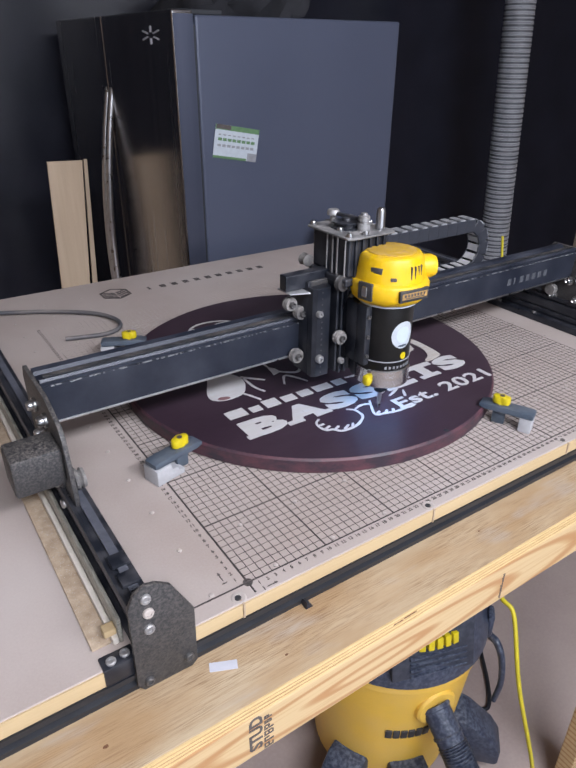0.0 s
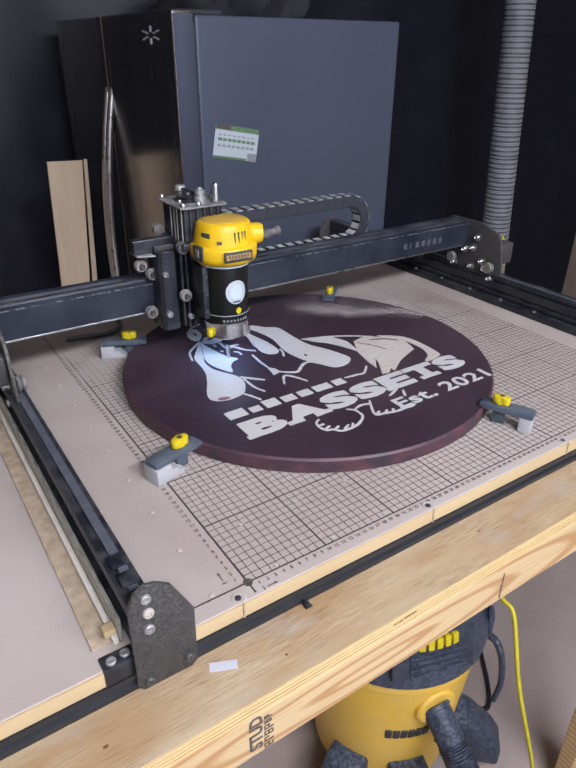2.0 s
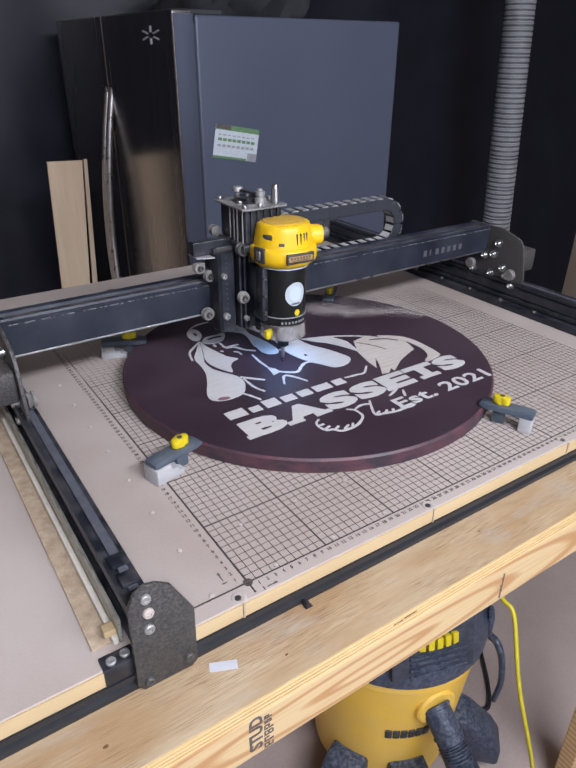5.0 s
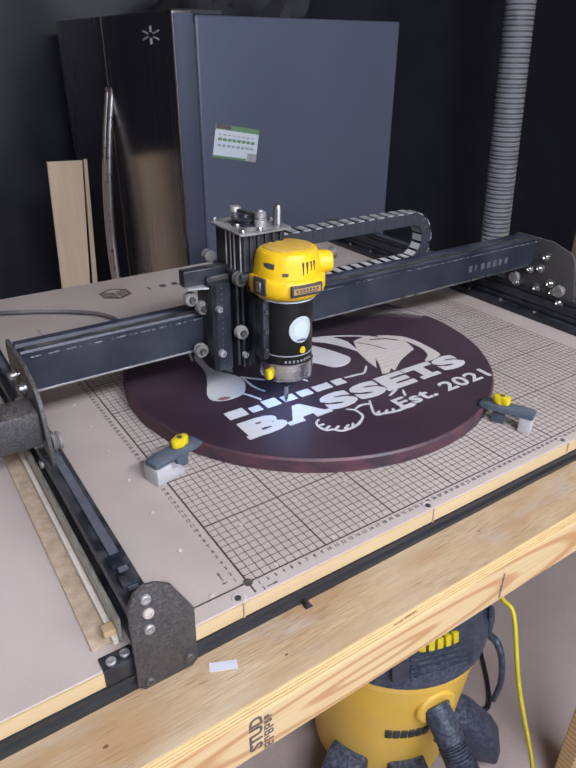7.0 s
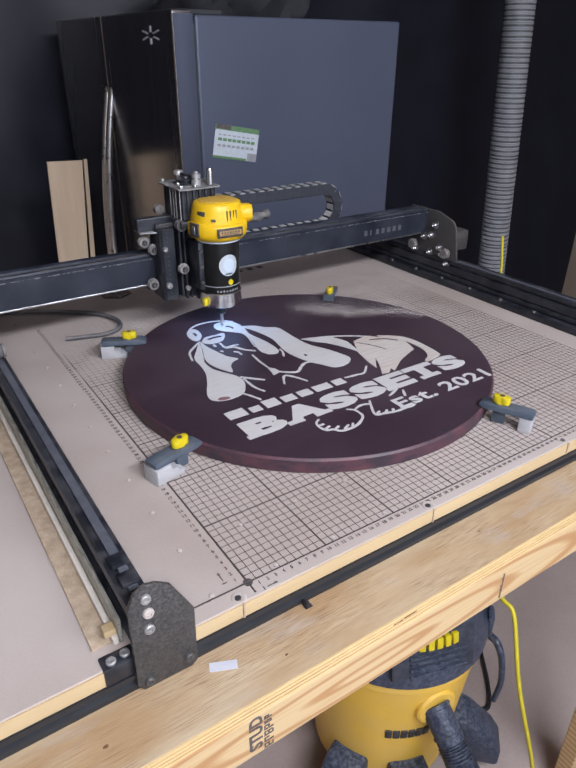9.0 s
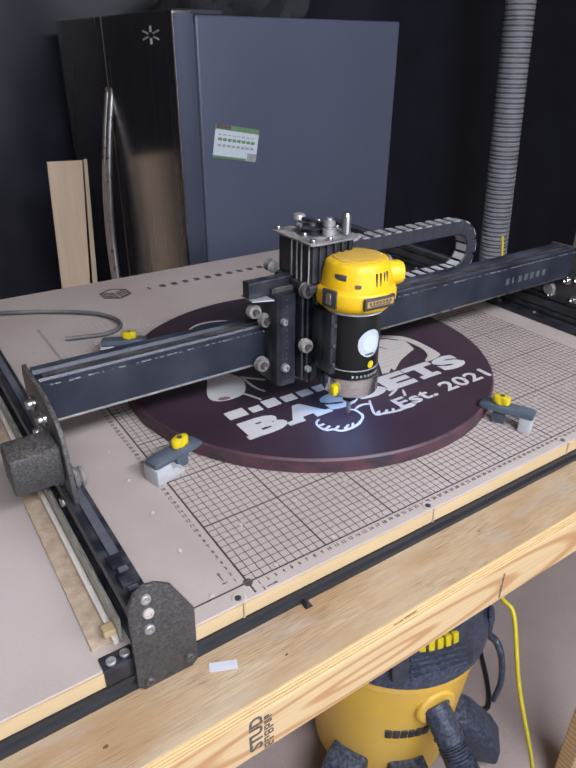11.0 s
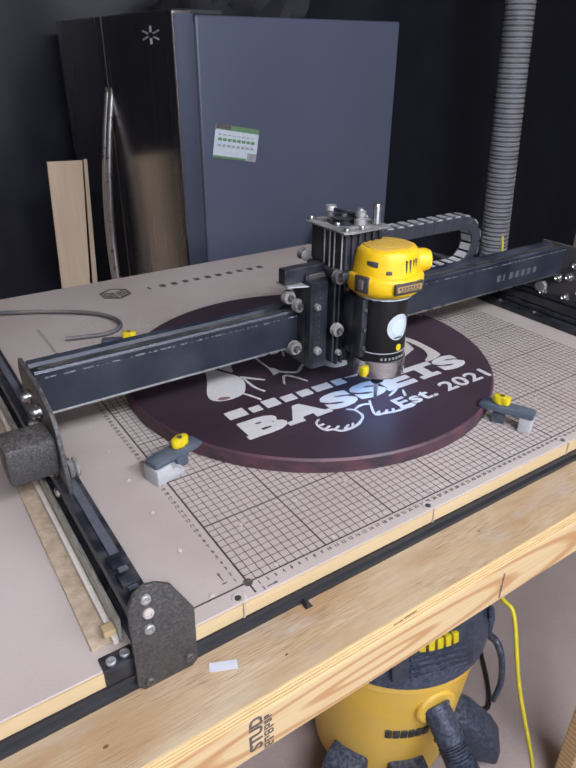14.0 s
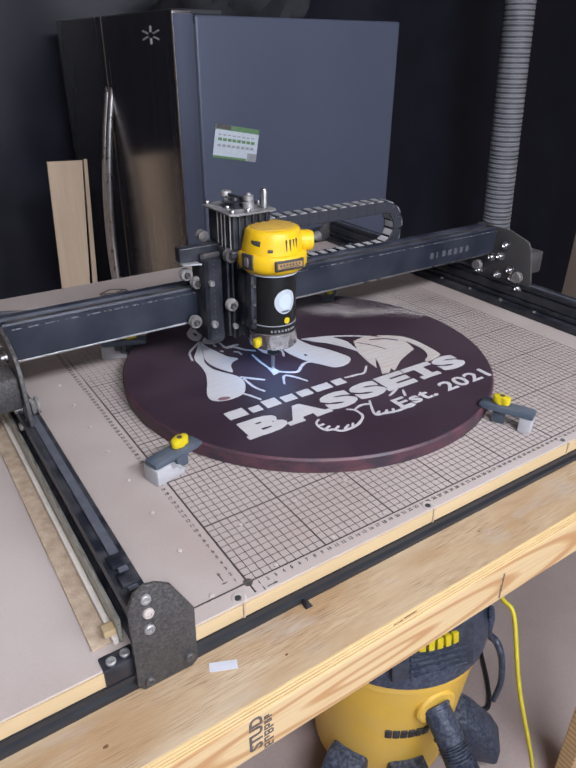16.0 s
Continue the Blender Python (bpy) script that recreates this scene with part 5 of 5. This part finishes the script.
# ---- clamps ----
def clamp(at, turn, step):
    """A stepped hold-down clamp: bar with a toe, bolt and a yellow wing knob."""
    ob = thing("hold_down_clamp", "blue-grey clamp with a yellow knob" + (" on a pale step block" if step else ""), "clamp", "hold-down clamps", at=(at[0], at[1], 0.0))
    ob.rotation_euler.z = radians(turn)
    zt = 0.032
    out = [(-0.036, zt - 0.008), (-0.036, zt - 0.002), (-0.032, zt), (0.032, zt), (0.041, zt - 0.003), (0.041, zt - 0.0075), (0.032, zt - 0.009), (-0.032, zt - 0.009)]
    bar = prism(out, -0.011, 0.011, "XZ", 0.0012)
    part("bar", bar, M_CLAMP, ob)
    part("bolt", lathe([(0.003, 0.0006), (0.003, zt + 0.010)], (0.0125, 0, 0), steps=12), M_STEEL, ob)
    knob = [(0.0125 + (0.0090 + 0.0038 * math.cos(2 * a)) * math.cos(a), (0.0090 + 0.0038 * math.cos(2 * a)) * math.sin(a)) for a in [math.pi * 2 * k / 28 for k in range(28)]]
    part("wing_knob", prism(knob, zt + 0.0004, zt + 0.013, "XY", 0.0025), M_KNOB, ob, "bright yellow wing knob")
    part("knob_socket", lathe([(0.0036, 0), (0.0036, 0.0006)], (0.0125, 0, zt + 0.013), steps=12), M_INK, ob)
    part("heel_post", box(0.004, 0.022, -0.003, 0.003, 0.0006, zt - 0.009, 0.0005), M_CLAMP, ob)
    if step:
        o = [(-0.037, 0.0005), (0.006, 0.0005), (0.006, 0.008), (-0.004, 0.008), (-0.004, 0.015), (-0.014, 0.015), (-0.014, 0.0225), (-0.037, 0.0225)]
        part("step_block", prism(o, -0.014, 0.014, "XZ", 0.0008), M_BLOCK, ob, "pale grey stepped block")
    else:
        part("step_block", box(-0.035, -0.018, -0.010, 0.010, 0.0005, zt - 0.0095, 0.0008), M_BLOCK, ob, "pale block")
    return ob


# ---- fridge ----
FX, FY = 0.452, 1.080     # front corner of the fridge in plan
FT = 0.560                # its top


def fridge():
    ob = thing("refrigerator", "stainless steel french-door refrigerator with grey painted sides", "refrigerator", at=(FX, FY, FLOOR))
    T = FT - FLOOR

    def add(name, bm, mat, label="", parent=None, smooth=False):
        return part(name, bm, mat, parent or ob, label, smooth)

    add("cabinet", box(0.060, 0.690, 0.004, 0.905, 0.02, T - 0.009, 0.006), M_FRIDGE, "smooth blue-grey painted cabinet")
    add("gasket", box(0.052, 0.062, 0.008, 0.900, 0.05, T - 0.03), M_GASKET, "dark door gasket")
    for y0, y1, hy in ((0.0, 0.4685, 0.452), (0.4715, 0.910, 0.488)):
        d = add("door", box(0.0, 0.053, y0, y1, 0.50, T, 0.005, seg=3), M_INOX, "brushed stainless door with a bowed bar handle")
        pts = [(0.006 - 0.055 * (1 - ((z - 1.03) / 0.49) ** 2), hy, z) for z in [0.54 + 0.098 * k for k in range(11)]]
        add("handle", tube(spline(pts, 4), 0.010, 12), M_STEEL, "bowed steel bar handle", d, True)
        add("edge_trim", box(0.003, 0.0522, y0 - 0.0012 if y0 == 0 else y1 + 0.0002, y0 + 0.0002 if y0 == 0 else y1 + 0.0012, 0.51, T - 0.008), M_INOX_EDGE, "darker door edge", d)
    dr = add("freezer_drawer", box(0.0, 0.063, 0.0, 0.910, 0.08, 0.492, 0.007, seg=3), M_INOX, "stainless freezer drawer")
    add("handle", tube(spline([(0.002, 0.12, 0.43), (-0.04, 0.15, 0.43), (-0.045, 0.45, 0.43), (-0.04, 0.76, 0.43), (0.002, 0.79, 0.43)], 6), 0.011, 12), M_STEEL, "", dr, True)
    for y in (0.02, 0.84):
        add("hinge_cover", box(0.02, 0.14, y, y + 0.05, T - 0.0092, T + 0.003, 0.003), M_GASKET, "dark hinge cover")
    add("plinth", box(0.05, 0.67, 0.01, 0.90, 0.0, 0.022), M_GASKET)
    bm = bmesh.new()
    for k in range(6):
        a = math.pi * k / 6
        box(0.005, 0.015, -0.0013, 0.0013, -0.0005, 0.0005, 0, bm)
        bmesh.ops.transform(bm, matrix=Matrix.Rotation(math.pi / 3, 4, "Z"), verts=bm.verts[:])
    bmesh.ops.transform(bm, matrix=Matrix.Translation((-0.0008, 0.125, T - 0.050)) @ Matrix.Diagonal((1, 3.8, 1.3, 1)) @ Matrix.Rotation(radians(-90), 4, "Y"), verts=bm.verts[:])
    add("door_emblem", bm, M_PAPER, "small bright starburst emblem")
    return ob


def fridge_magnet():
    """A calendar card held to the fridge's side."""
    ob = thing("calendar_card", "white and green printed card stuck to the fridge side", "card", at=(0.609, FY + 0.0025, 0.268))
    ob.rotation_euler = (0, radians(10), 0)
    part("card", box(-0.064, 0.064, -0.0010, 0.0, -0.040, 0.040), M_WHITE, ob, smooth=False)
    part("top_band", box(-0.064, 0.064, -0.0014, -0.0009, 0.028, 0.040), M_GREEN, ob, "green band", smooth=False)
    part("dark_corner", box(-0.062, -0.020, -0.0018, -0.0013, 0.030, 0.040), M_INK, ob, smooth=False)
    part("bottom_band", box(-0.064, 0.034, -0.0014, -0.0009, -0.040, -0.034), M_GREEN, ob, smooth=False)
    part("corner_block", box(0.036, 0.064, -0.0014, -0.0009, -0.040, -0.020), M_SILVER_INK, ob, smooth=False)
    for k in range(8):
        x = -0.054 + 0.0138 * k
        part("month_block", box(x, x + 0.011, -0.0014, -0.0009, 0.002, 0.009), M_GREEN, ob, smooth=False)
        part("text_bar", box(x, x + 0.010, -0.0013, -0.0009, -0.012, -0.006), M_SILVER_INK, ob, smooth=False)
        part("text_bar", box(x, x + 0.008, -0.0013, -0.0009, 0.015, 0.018), M_SILVER_INK, ob, smooth=False)
    return ob


# ---- vacuum under the bench ----
VX, VY = 0.555, 0.315


def shop_vac():
    ob = thing("shop_vacuum", "yellow shop vacuum with a scuffed dark lid and hose", "vacuum cleaner", at=(VX, VY, FLOOR))
    ob.scale = (1.2, 1.2, 1.2)
    part("tank", lathe([(0.125, 0.05), (0.140, 0.06), (0.152, 0.20), (0.168, 0.375), (0.174, 0.380), (0.174, 0.398), (0.168, 0.40)], steps=64), M_VAC, ob, "scuffed yellow plastic tank")
    part("lid", lathe([(0.176, 0.398), (0.180, 0.402), (0.178, 0.425), (0.165, 0.450), (0.150, 0.500), (0.135, 0.545), (0.09, 0.565)], steps=64), M_VACDARK, ob, "scuffed dark blue-grey motor lid")
    face = -128.0

    def front(name, w, z0, z1, r0, r1, mat, ang=face, th=0.006, label="", bev=0.002, parent=None):
        tilt = math.atan2(r0 - r1, z1 - z0)
        bm = box(-w / 2, w / 2, -th, 0.004, 0, math.hypot(r0 - r1, z1 - z0), bev)
        bmesh.ops.transform(bm, matrix=Matrix.Rotation(radians(ang + 90), 4, "Z") @ Matrix.Translation((0, -r0, z0)) @ Matrix.Rotation(-tilt, 4, "X"), verts=bm.verts[:])
        return part(name, bm, mat, parent or ob, label)
    panel = front("vent_panel", 0.15, 0.425, 0.535, 0.167, 0.141, M_PANEL, -109, label="black vent panel")
    for k in range(4):
        front("vent_slat", 0.105, 0.432 + 0.011 * k, 0.4340 + 0.011 * k, 0.172 - 0.0026 * k, 0.1716 - 0.0026 * k, M_VACDARK, -106, th=0.004, bev=0.0006, parent=panel)
    for k in range(6):
        front("plate_bar", 0.0108, 0.480, 0.500, 0.163, 0.159, M_KNOB, -122.5 + 5.3 * k, 0.007, "plain yellow bar", 0.0008, parent=panel)
    for k in range(6):
        front("tank_bar", 0.0120, 0.233, 0.256, 0.1556, 0.1582, M_RUBBER, face - 1.5 + 5.2 * k, 0.002, "plain dark bar", 0.0005)
    for a in (face - 62, face + 80):
        front("latch", 0.034, 0.385, 0.440, 0.178, 0.178, M_VACDARK, a, 0.009, "dark latch", 0.006)
    for a in (-156, -112, -46, 50):
        c, s = math.cos(radians(a)), math.sin(radians(a))
        bm = prism([(0.055, 0.03), (0.055, 0.142), (-0.004, 0.150), (-0.020, 0.142), (-0.070, 0.098), (-0.088, 0.070), (-0.088, 0.038), (-0.080, 0.03)], -0.037, 0.037, "YZ", 0.010)
        bmesh.ops.transform(bm, matrix=Matrix.Translation((0.165 * c, 0.165 * s, 0)) @ Matrix.Rotation(radians(a + 90), 4, "Z"), verts=bm.verts[:])
        foot = part("caster_foot", bm, M_VACDARK, ob, "dark rounded caster foot")
        part("caster", lathe([(0.012, -0.012), (0.022, -0.010), (0.022, 0.010), (0.012, 0.012)], (0.19 * c, 0.19 * s, 0.022), "X", 18), M_RUBBER, foot)
    # inlet with hose
    a = -101
    c, s = math.cos(radians(a)), math.sin(radians(a))
    bm = lathe([(0.040, 0.135), (0.040, 0.166), (0.036, 0.170), (0.030, 0.170)], (0, 0, 0), "X", 32)
    bmesh.ops.transform(bm, matrix=Matrix.Translation((0, 0, 0.318)) @ Matrix.Rotation(radians(a), 4, "Z"), verts=bm.verts[:])
    part("inlet", bm, M_VAC, ob, "yellow hose inlet")
    p0 = Vector((0.158 * c, 0.158 * s, 0.318))
    d = Vector((math.cos(radians(a + 8)), math.sin(radians(a + 8)), -0.8)).normalized()
    pts = [p0, p0 + d * 0.05, p0 + d * 0.10, p0 + d * 0.16 + Vector((0.004, 0, -0.02)), p0 + d * 0.24 + Vector((0.01, 0, -0.09)), p0 + d * 0.29 + Vector((0.03, 0, -0.19)), p0 + d * 0.32 + Vector((0.08, 0, -0.24))]
    line = spline(pts, 80)
    part("hose_cuff", tube(spline(pts[:3], 20), lambda u: 0.0285 if u < 0.12 else 0.0262 - 0.002 * u + (0.0022 if 0.50 < u < 0.56 else 0), 24), M_VACDARK, ob, "dark hose cuff")
    part("hose", tube(line[112:], lambda u: 0.0250 + 0.0024 * math.sin(u * 2 * math.pi * 52), 18), M_VACDARK, ob, "ribbed dark hose")
    hp = [(0.150, -0.088, 0.400), (0.170, -0.104, 0.325), (0.170, -0.128, 0.318), (0.170, -0.145, 0.295), (0.170, -0.155, 0.255), (0.170, -0.157, 0.218), (0.170, -0.151, 0.166)]
    part("hook", tube(spline(hp, 8), lambda u: 0.0085 - 0.003 * u, 12), M_VACDARK, ob, "bent cord hook")
    return ob


def loose_items():
    # ribbed dust hose hanging in front of the sheeting
    pts = [(2.235 - 0.205 * u, 1.45, FLOOR + 0.004 + (CEIL - FLOOR - 0.008) * u) for u in [k / 400 for k in range(401)]]
    hose = thing("dust_hose", "pale grey ribbed dust hose running from floor to ceiling", "hose", at=pts[0])
    at0 = Vector(pts[0])
    wall = [Vector(p) - at0 for p in pts]
    part("hose_wall", tube(wall, lambda u: 0.061 - 0.008 * u, 24), M_HOSEWALL, hose, "grey flexible wall")
    for k in range(260):
        u = (k + 0.5) / 260
        c = wall[int(u * 400)]
        r = 0.063 - 0.008 * u
        part("rib", lathe([(r - 0.004, -0.0032), (r, -0.0024), (r + 0.0020, 0), (r, 0.0024), (r - 0.004, 0.0032)], c, "Z", 24), M_HOSE, hose)
    # cardboard leaning beside the fridge
    ob = thing("cardboard_sheet", "tall folded brown cardboard sheet leaning beside the fridge", "cardboard", at=(0, 0, 0))
    part("panel", prism([(0.200, FLOOR + 0.002), (0.262, FLOOR + 0.002), (0.368, 0.177), (0.262, 0.180)], 1.620, 1.627, "XZ", 0.001), M_CARD, ob, smooth=False)
    part("folded_edge", prism([(0.288, FLOOR + 0.002), (0.318, FLOOR + 0.002), (0.389, 0.176), (0.378, 0.176)], 1.640, 1.647, "XZ", 0.001), M_CARD, ob, smooth=False)
    # cable lying on the bed
    c = [(0.02, 0.70, 0.006), (0.09, 0.685, 0.005), (0.125, 0.70, 0.007), (0.13, 0.745, 0.007), (0.10, 0.80, 0.007), (0.02, 0.86, 0.007), (-0.06, 0.90, 0.007)]
    tagged(part("power_cable", tube(spline(c, 10), 0.0042, 10), M_GREYCABLE), "grey power cable lying in a loop on the bed", "cable")
    y = [(0.73, 0.16, -0.30), (0.625, 0.10, -0.45), (0.615, 0.055, -0.48), (0.60, 0.0, -0.62), (0.66, -0.05, -0.90), (0.70, -0.05, FLOOR + 0.007)]
    tagged(part("extension_cord", tube(spline(y, 10), 0.0045, 10), M_YCORD), "yellow extension cord hanging under the bench", "cord")
    g = [(0.94, 0.475, 0.118), (0.942, 0.472, 0.09), (0.94, 0.464, 0.050), (0.94, 0.460, -0.013), (0.945, 0.456, -0.06), (0.97, 0.45, -0.5), (0.99, 0.46, FLOOR + 0.006)]
    tagged(part("hanging_cord", tube(spline(g, 8), 0.0028, 10), M_YCORD), "yellow cord hanging beside the machine rail", "cord")
    k = [(0.62, 0.02, FLOOR + 0.008), (0.70, 0.12, FLOOR + 0.008), (0.78, 0.30, FLOOR + 0.008), (0.86, 0.20, FLOOR + 0.008), (1.0, 0.35, FLOOR + 0.008)]
    tagged(part("floor_cable", tube(spline(k, 10), 0.006, 10), M_CABLE), "black cable trailing over the floor", "cable")
    # scrap of tape on the worktop
    t = part("paper_scrap", box(-0.0135, 0.0135, -0.005, 0.005, 0, 0.0006), M_PAPER, smooth=False)
    t.location, t.rotation_euler.z = (-0.055, -0.0455, TOP + 0.0003), radians(-24)
    tagged(t, "white scrap of paper on the plywood worktop", "paper")
    # dark cloth bundle on top of the fridge
    bm = bmesh.new()
    bmesh.ops.create_icosphere(bm, subdivisions=4, radius=1.0)
    for v in bm.verts:
        n = noise.noise(v.co * 2.2) * 0.22 + noise.noise(v.co * 6) * 0.06
        v.co = v.co * (1 + n)
        v.co = Vector((v.co.x * 0.20, v.co.y * 0.28, max(0.0, v.co.z * 0.13 + 0.06)))
    o = part("crumpled_cloth", bm, M_SHEET)
    o.location = (FX + 0.40, FY + 0.45, FT - 0.0145)
    tagged(o, "crumpled dark grey cloth on top of the fridge", "cloth")
    # offcut and dust at the rail
    part_ob = part("offcut", box(-0.1480, -0.1365, 0.004, 0.015, 0.0088, 0.0165, 0.001), M_MDF_EDGE, smooth=False)
    tagged(part_ob, "small pale wood offcut on the bed", "offcut")


M_CORD = surf("dusty_cord", (0.12, 0.12, 0.125), (0.07, 0.07, 0.075), 0.6, bump=0.2, dust=0.6, dust_scale=50)
M_BAR = surf("dusty_crossbar", (0.42, 0.42, 0.43), (0.28, 0.28, 0.29), 0.6, dust=0.7, dust_col=(0.55, 0.54, 0.54), dust_scale=30)
M_PALE = surf("pale_blue_print", (0.55, 0.63, 0.72), (0.48, 0.55, 0.64), 0.4)
M_LIP = surf("dust_caked_strip", (0.74, 0.69, 0.62), (0.58, 0.53, 0.47), 0.8, scale=30, bump=0.15)
M_FLAKE = surf("grey_dust_flake", (0.34, 0.34, 0.36), (0.18, 0.18, 0.20), 0.8, scale=200)
M_OLIVE = surf("dust_streaked_aluminium", (0.46, 0.44, 0.38), (0.20, 0.195, 0.17), 0.5, 0.2, scale=60, fine=500, stretch=(6, 1, 6), bump=0.2, contrast=0.18)
M_DULL = surf("dull_screw", (0.16, 0.15, 0.15), (0.08, 0.08, 0.08), 0.4, 0.5, scale=200)
M_INSERT = surf("dusty_insert", (0.52, 0.46, 0.43), (0.42, 0.37, 0.34), 0.8)
M_FAINT = surf("faint_print", (0.10, 0.105, 0.12), (0.06, 0.065, 0.075), 0.5, scale=120)
M_CHAIN = surf("chain_plastic", (0.026, 0.029, 0.039), (0.018, 0.020, 0.028), 0.5, scale=60, dust=0.15, dust_col=(0.22, 0.22, 0.24), spec=0.4)
M_LID = surf("grey_chain_lid", (0.27, 0.275, 0.29), (0.17, 0.175, 0.19), 0.55, scale=60, dust=0.6, dust_col=(0.42, 0.42, 0.43), dust_scale=60)
M_TOPPLATE = surf("dusty_dark_plate", (0.20, 0.20, 0.205), (0.10, 0.10, 0.105), 0.5, 0.3, scale=70, bump=0.05, dust=0.75, dust_col=(0.45, 0.43, 0.42), dust_scale=60)
M_HOSEWALL = surf("hose_wall_grey", (0.13, 0.135, 0.15), (0.09, 0.095, 0.105), 0.5, scale=30)
M_GREYCABLE = surf("grey_cable", (0.10, 0.10, 0.11), (0.07, 0.07, 0.08), 0.5, dust=0.4)
M_PANEL = surf("dark_vent_panel", (0.018, 0.022, 0.036), (0.028, 0.033, 0.050), 0.45, scale=80, bump=0.04, dust=0.2, dust_col=(0.3, 0.33, 0.4), dust_scale=90)
M_BRIGHT_PLATE = surf("dusty_bright_steel", (0.55, 0.57, 0.60), (0.40, 0.41, 0.43), 0.35, 0.6, scale=60, bump=0.05, dust=0.4, dust_col=(0.6, 0.58, 0.56), dust_scale=40)
M_DUSTCAP = surf("dusty_yellow_cap", (0.62, 0.38, 0.02), (0.50, 0.30, 0.03), 0.6, scale=60, dust=0.8, dust_col=(0.52, 0.34, 0.13), dust_scale=120)
M_STAMP = surf("brass_print", (0.45, 0.28, 0.10), (0.35, 0.2, 0.07), 0.5)
M_SHEET = surf("dark_cloth", (0.030, 0.030, 0.036), (0.016, 0.016, 0.020), 0.9, bump=0.2)

room()
folded_sheet("black_sheeting", (0.95, 2.1), (3.3, 1.75), FLOOR + 0.01, CEIL - 0.01, 5, 0.014, "black plastic sheeting hanging in soft folds")
folded_sheet("black_sheeting", (-1.4, 2.3), (0.95, 2.1), FLOOR + 0.01, CEIL - 0.01, 5, 0.014, "black plastic sheeting behind the fridge")
bench()
wasteboard()
frame_rail()
side_rail("side_rail", -0.1155, True)
side_rail("side_rail", 0.868, False)
GANTRY = gantry()
CARRIAGE = carriage()
ROUTER = router()
CHAIN, CHAIN_LINKS = cable_chain()
sign()
chips()
clamp((0.019, 0.2200), 16, True)
clamp((0.090, 0.587), -24, True)
clamp((0.548, 0.586), 225, False)
clamp((0.472, 0.058), 114, False)
fridge()
fridge_magnet()
shop_vac()
loose_items()


def motions():
    """The machine at work: the gantry travels along y, the carriage and router along x and y, the chain rolls with them."""
    walk(GANTRY, [(t, pose(0, y, 0)) for t, x, y in TOOL])
    walk(CARRIAGE, [(t, pose(x, y, 0)) for t, x, y in TOOL])
    walk(ROUTER, [(t, pose(x, y, 0)) for t, x, y in TOOL])
    walk(CHAIN, [(t, pose(0, y + CHAIN_Y, 0)) for t, x, y in TOOL])
    steps = []
    for (t0, x0, _), (t1, x1, _) in zip(TOOL, TOOL[1:]):
        n = 3 if abs(x1 - x0) > 0.04 and t1 - t0 < 0.15 else 1
        if t1 - t0 > 0.15:
            n = 20
        for k in range(n):
            u = k / n
            steps.append((t0 + (t1 - t0) * u, x0 + (x1 - x0) * (u * u * (3 - 2 * u) if n > 1 else u)))
    steps.append((TOOL[-1][0], TOOL[-1][1]))
    for i, link in enumerate(CHAIN_LINKS):
        walk(link, [(t, chain_pose((i + 0.5) * PITCH, x)) for t, x in steps])


motions()
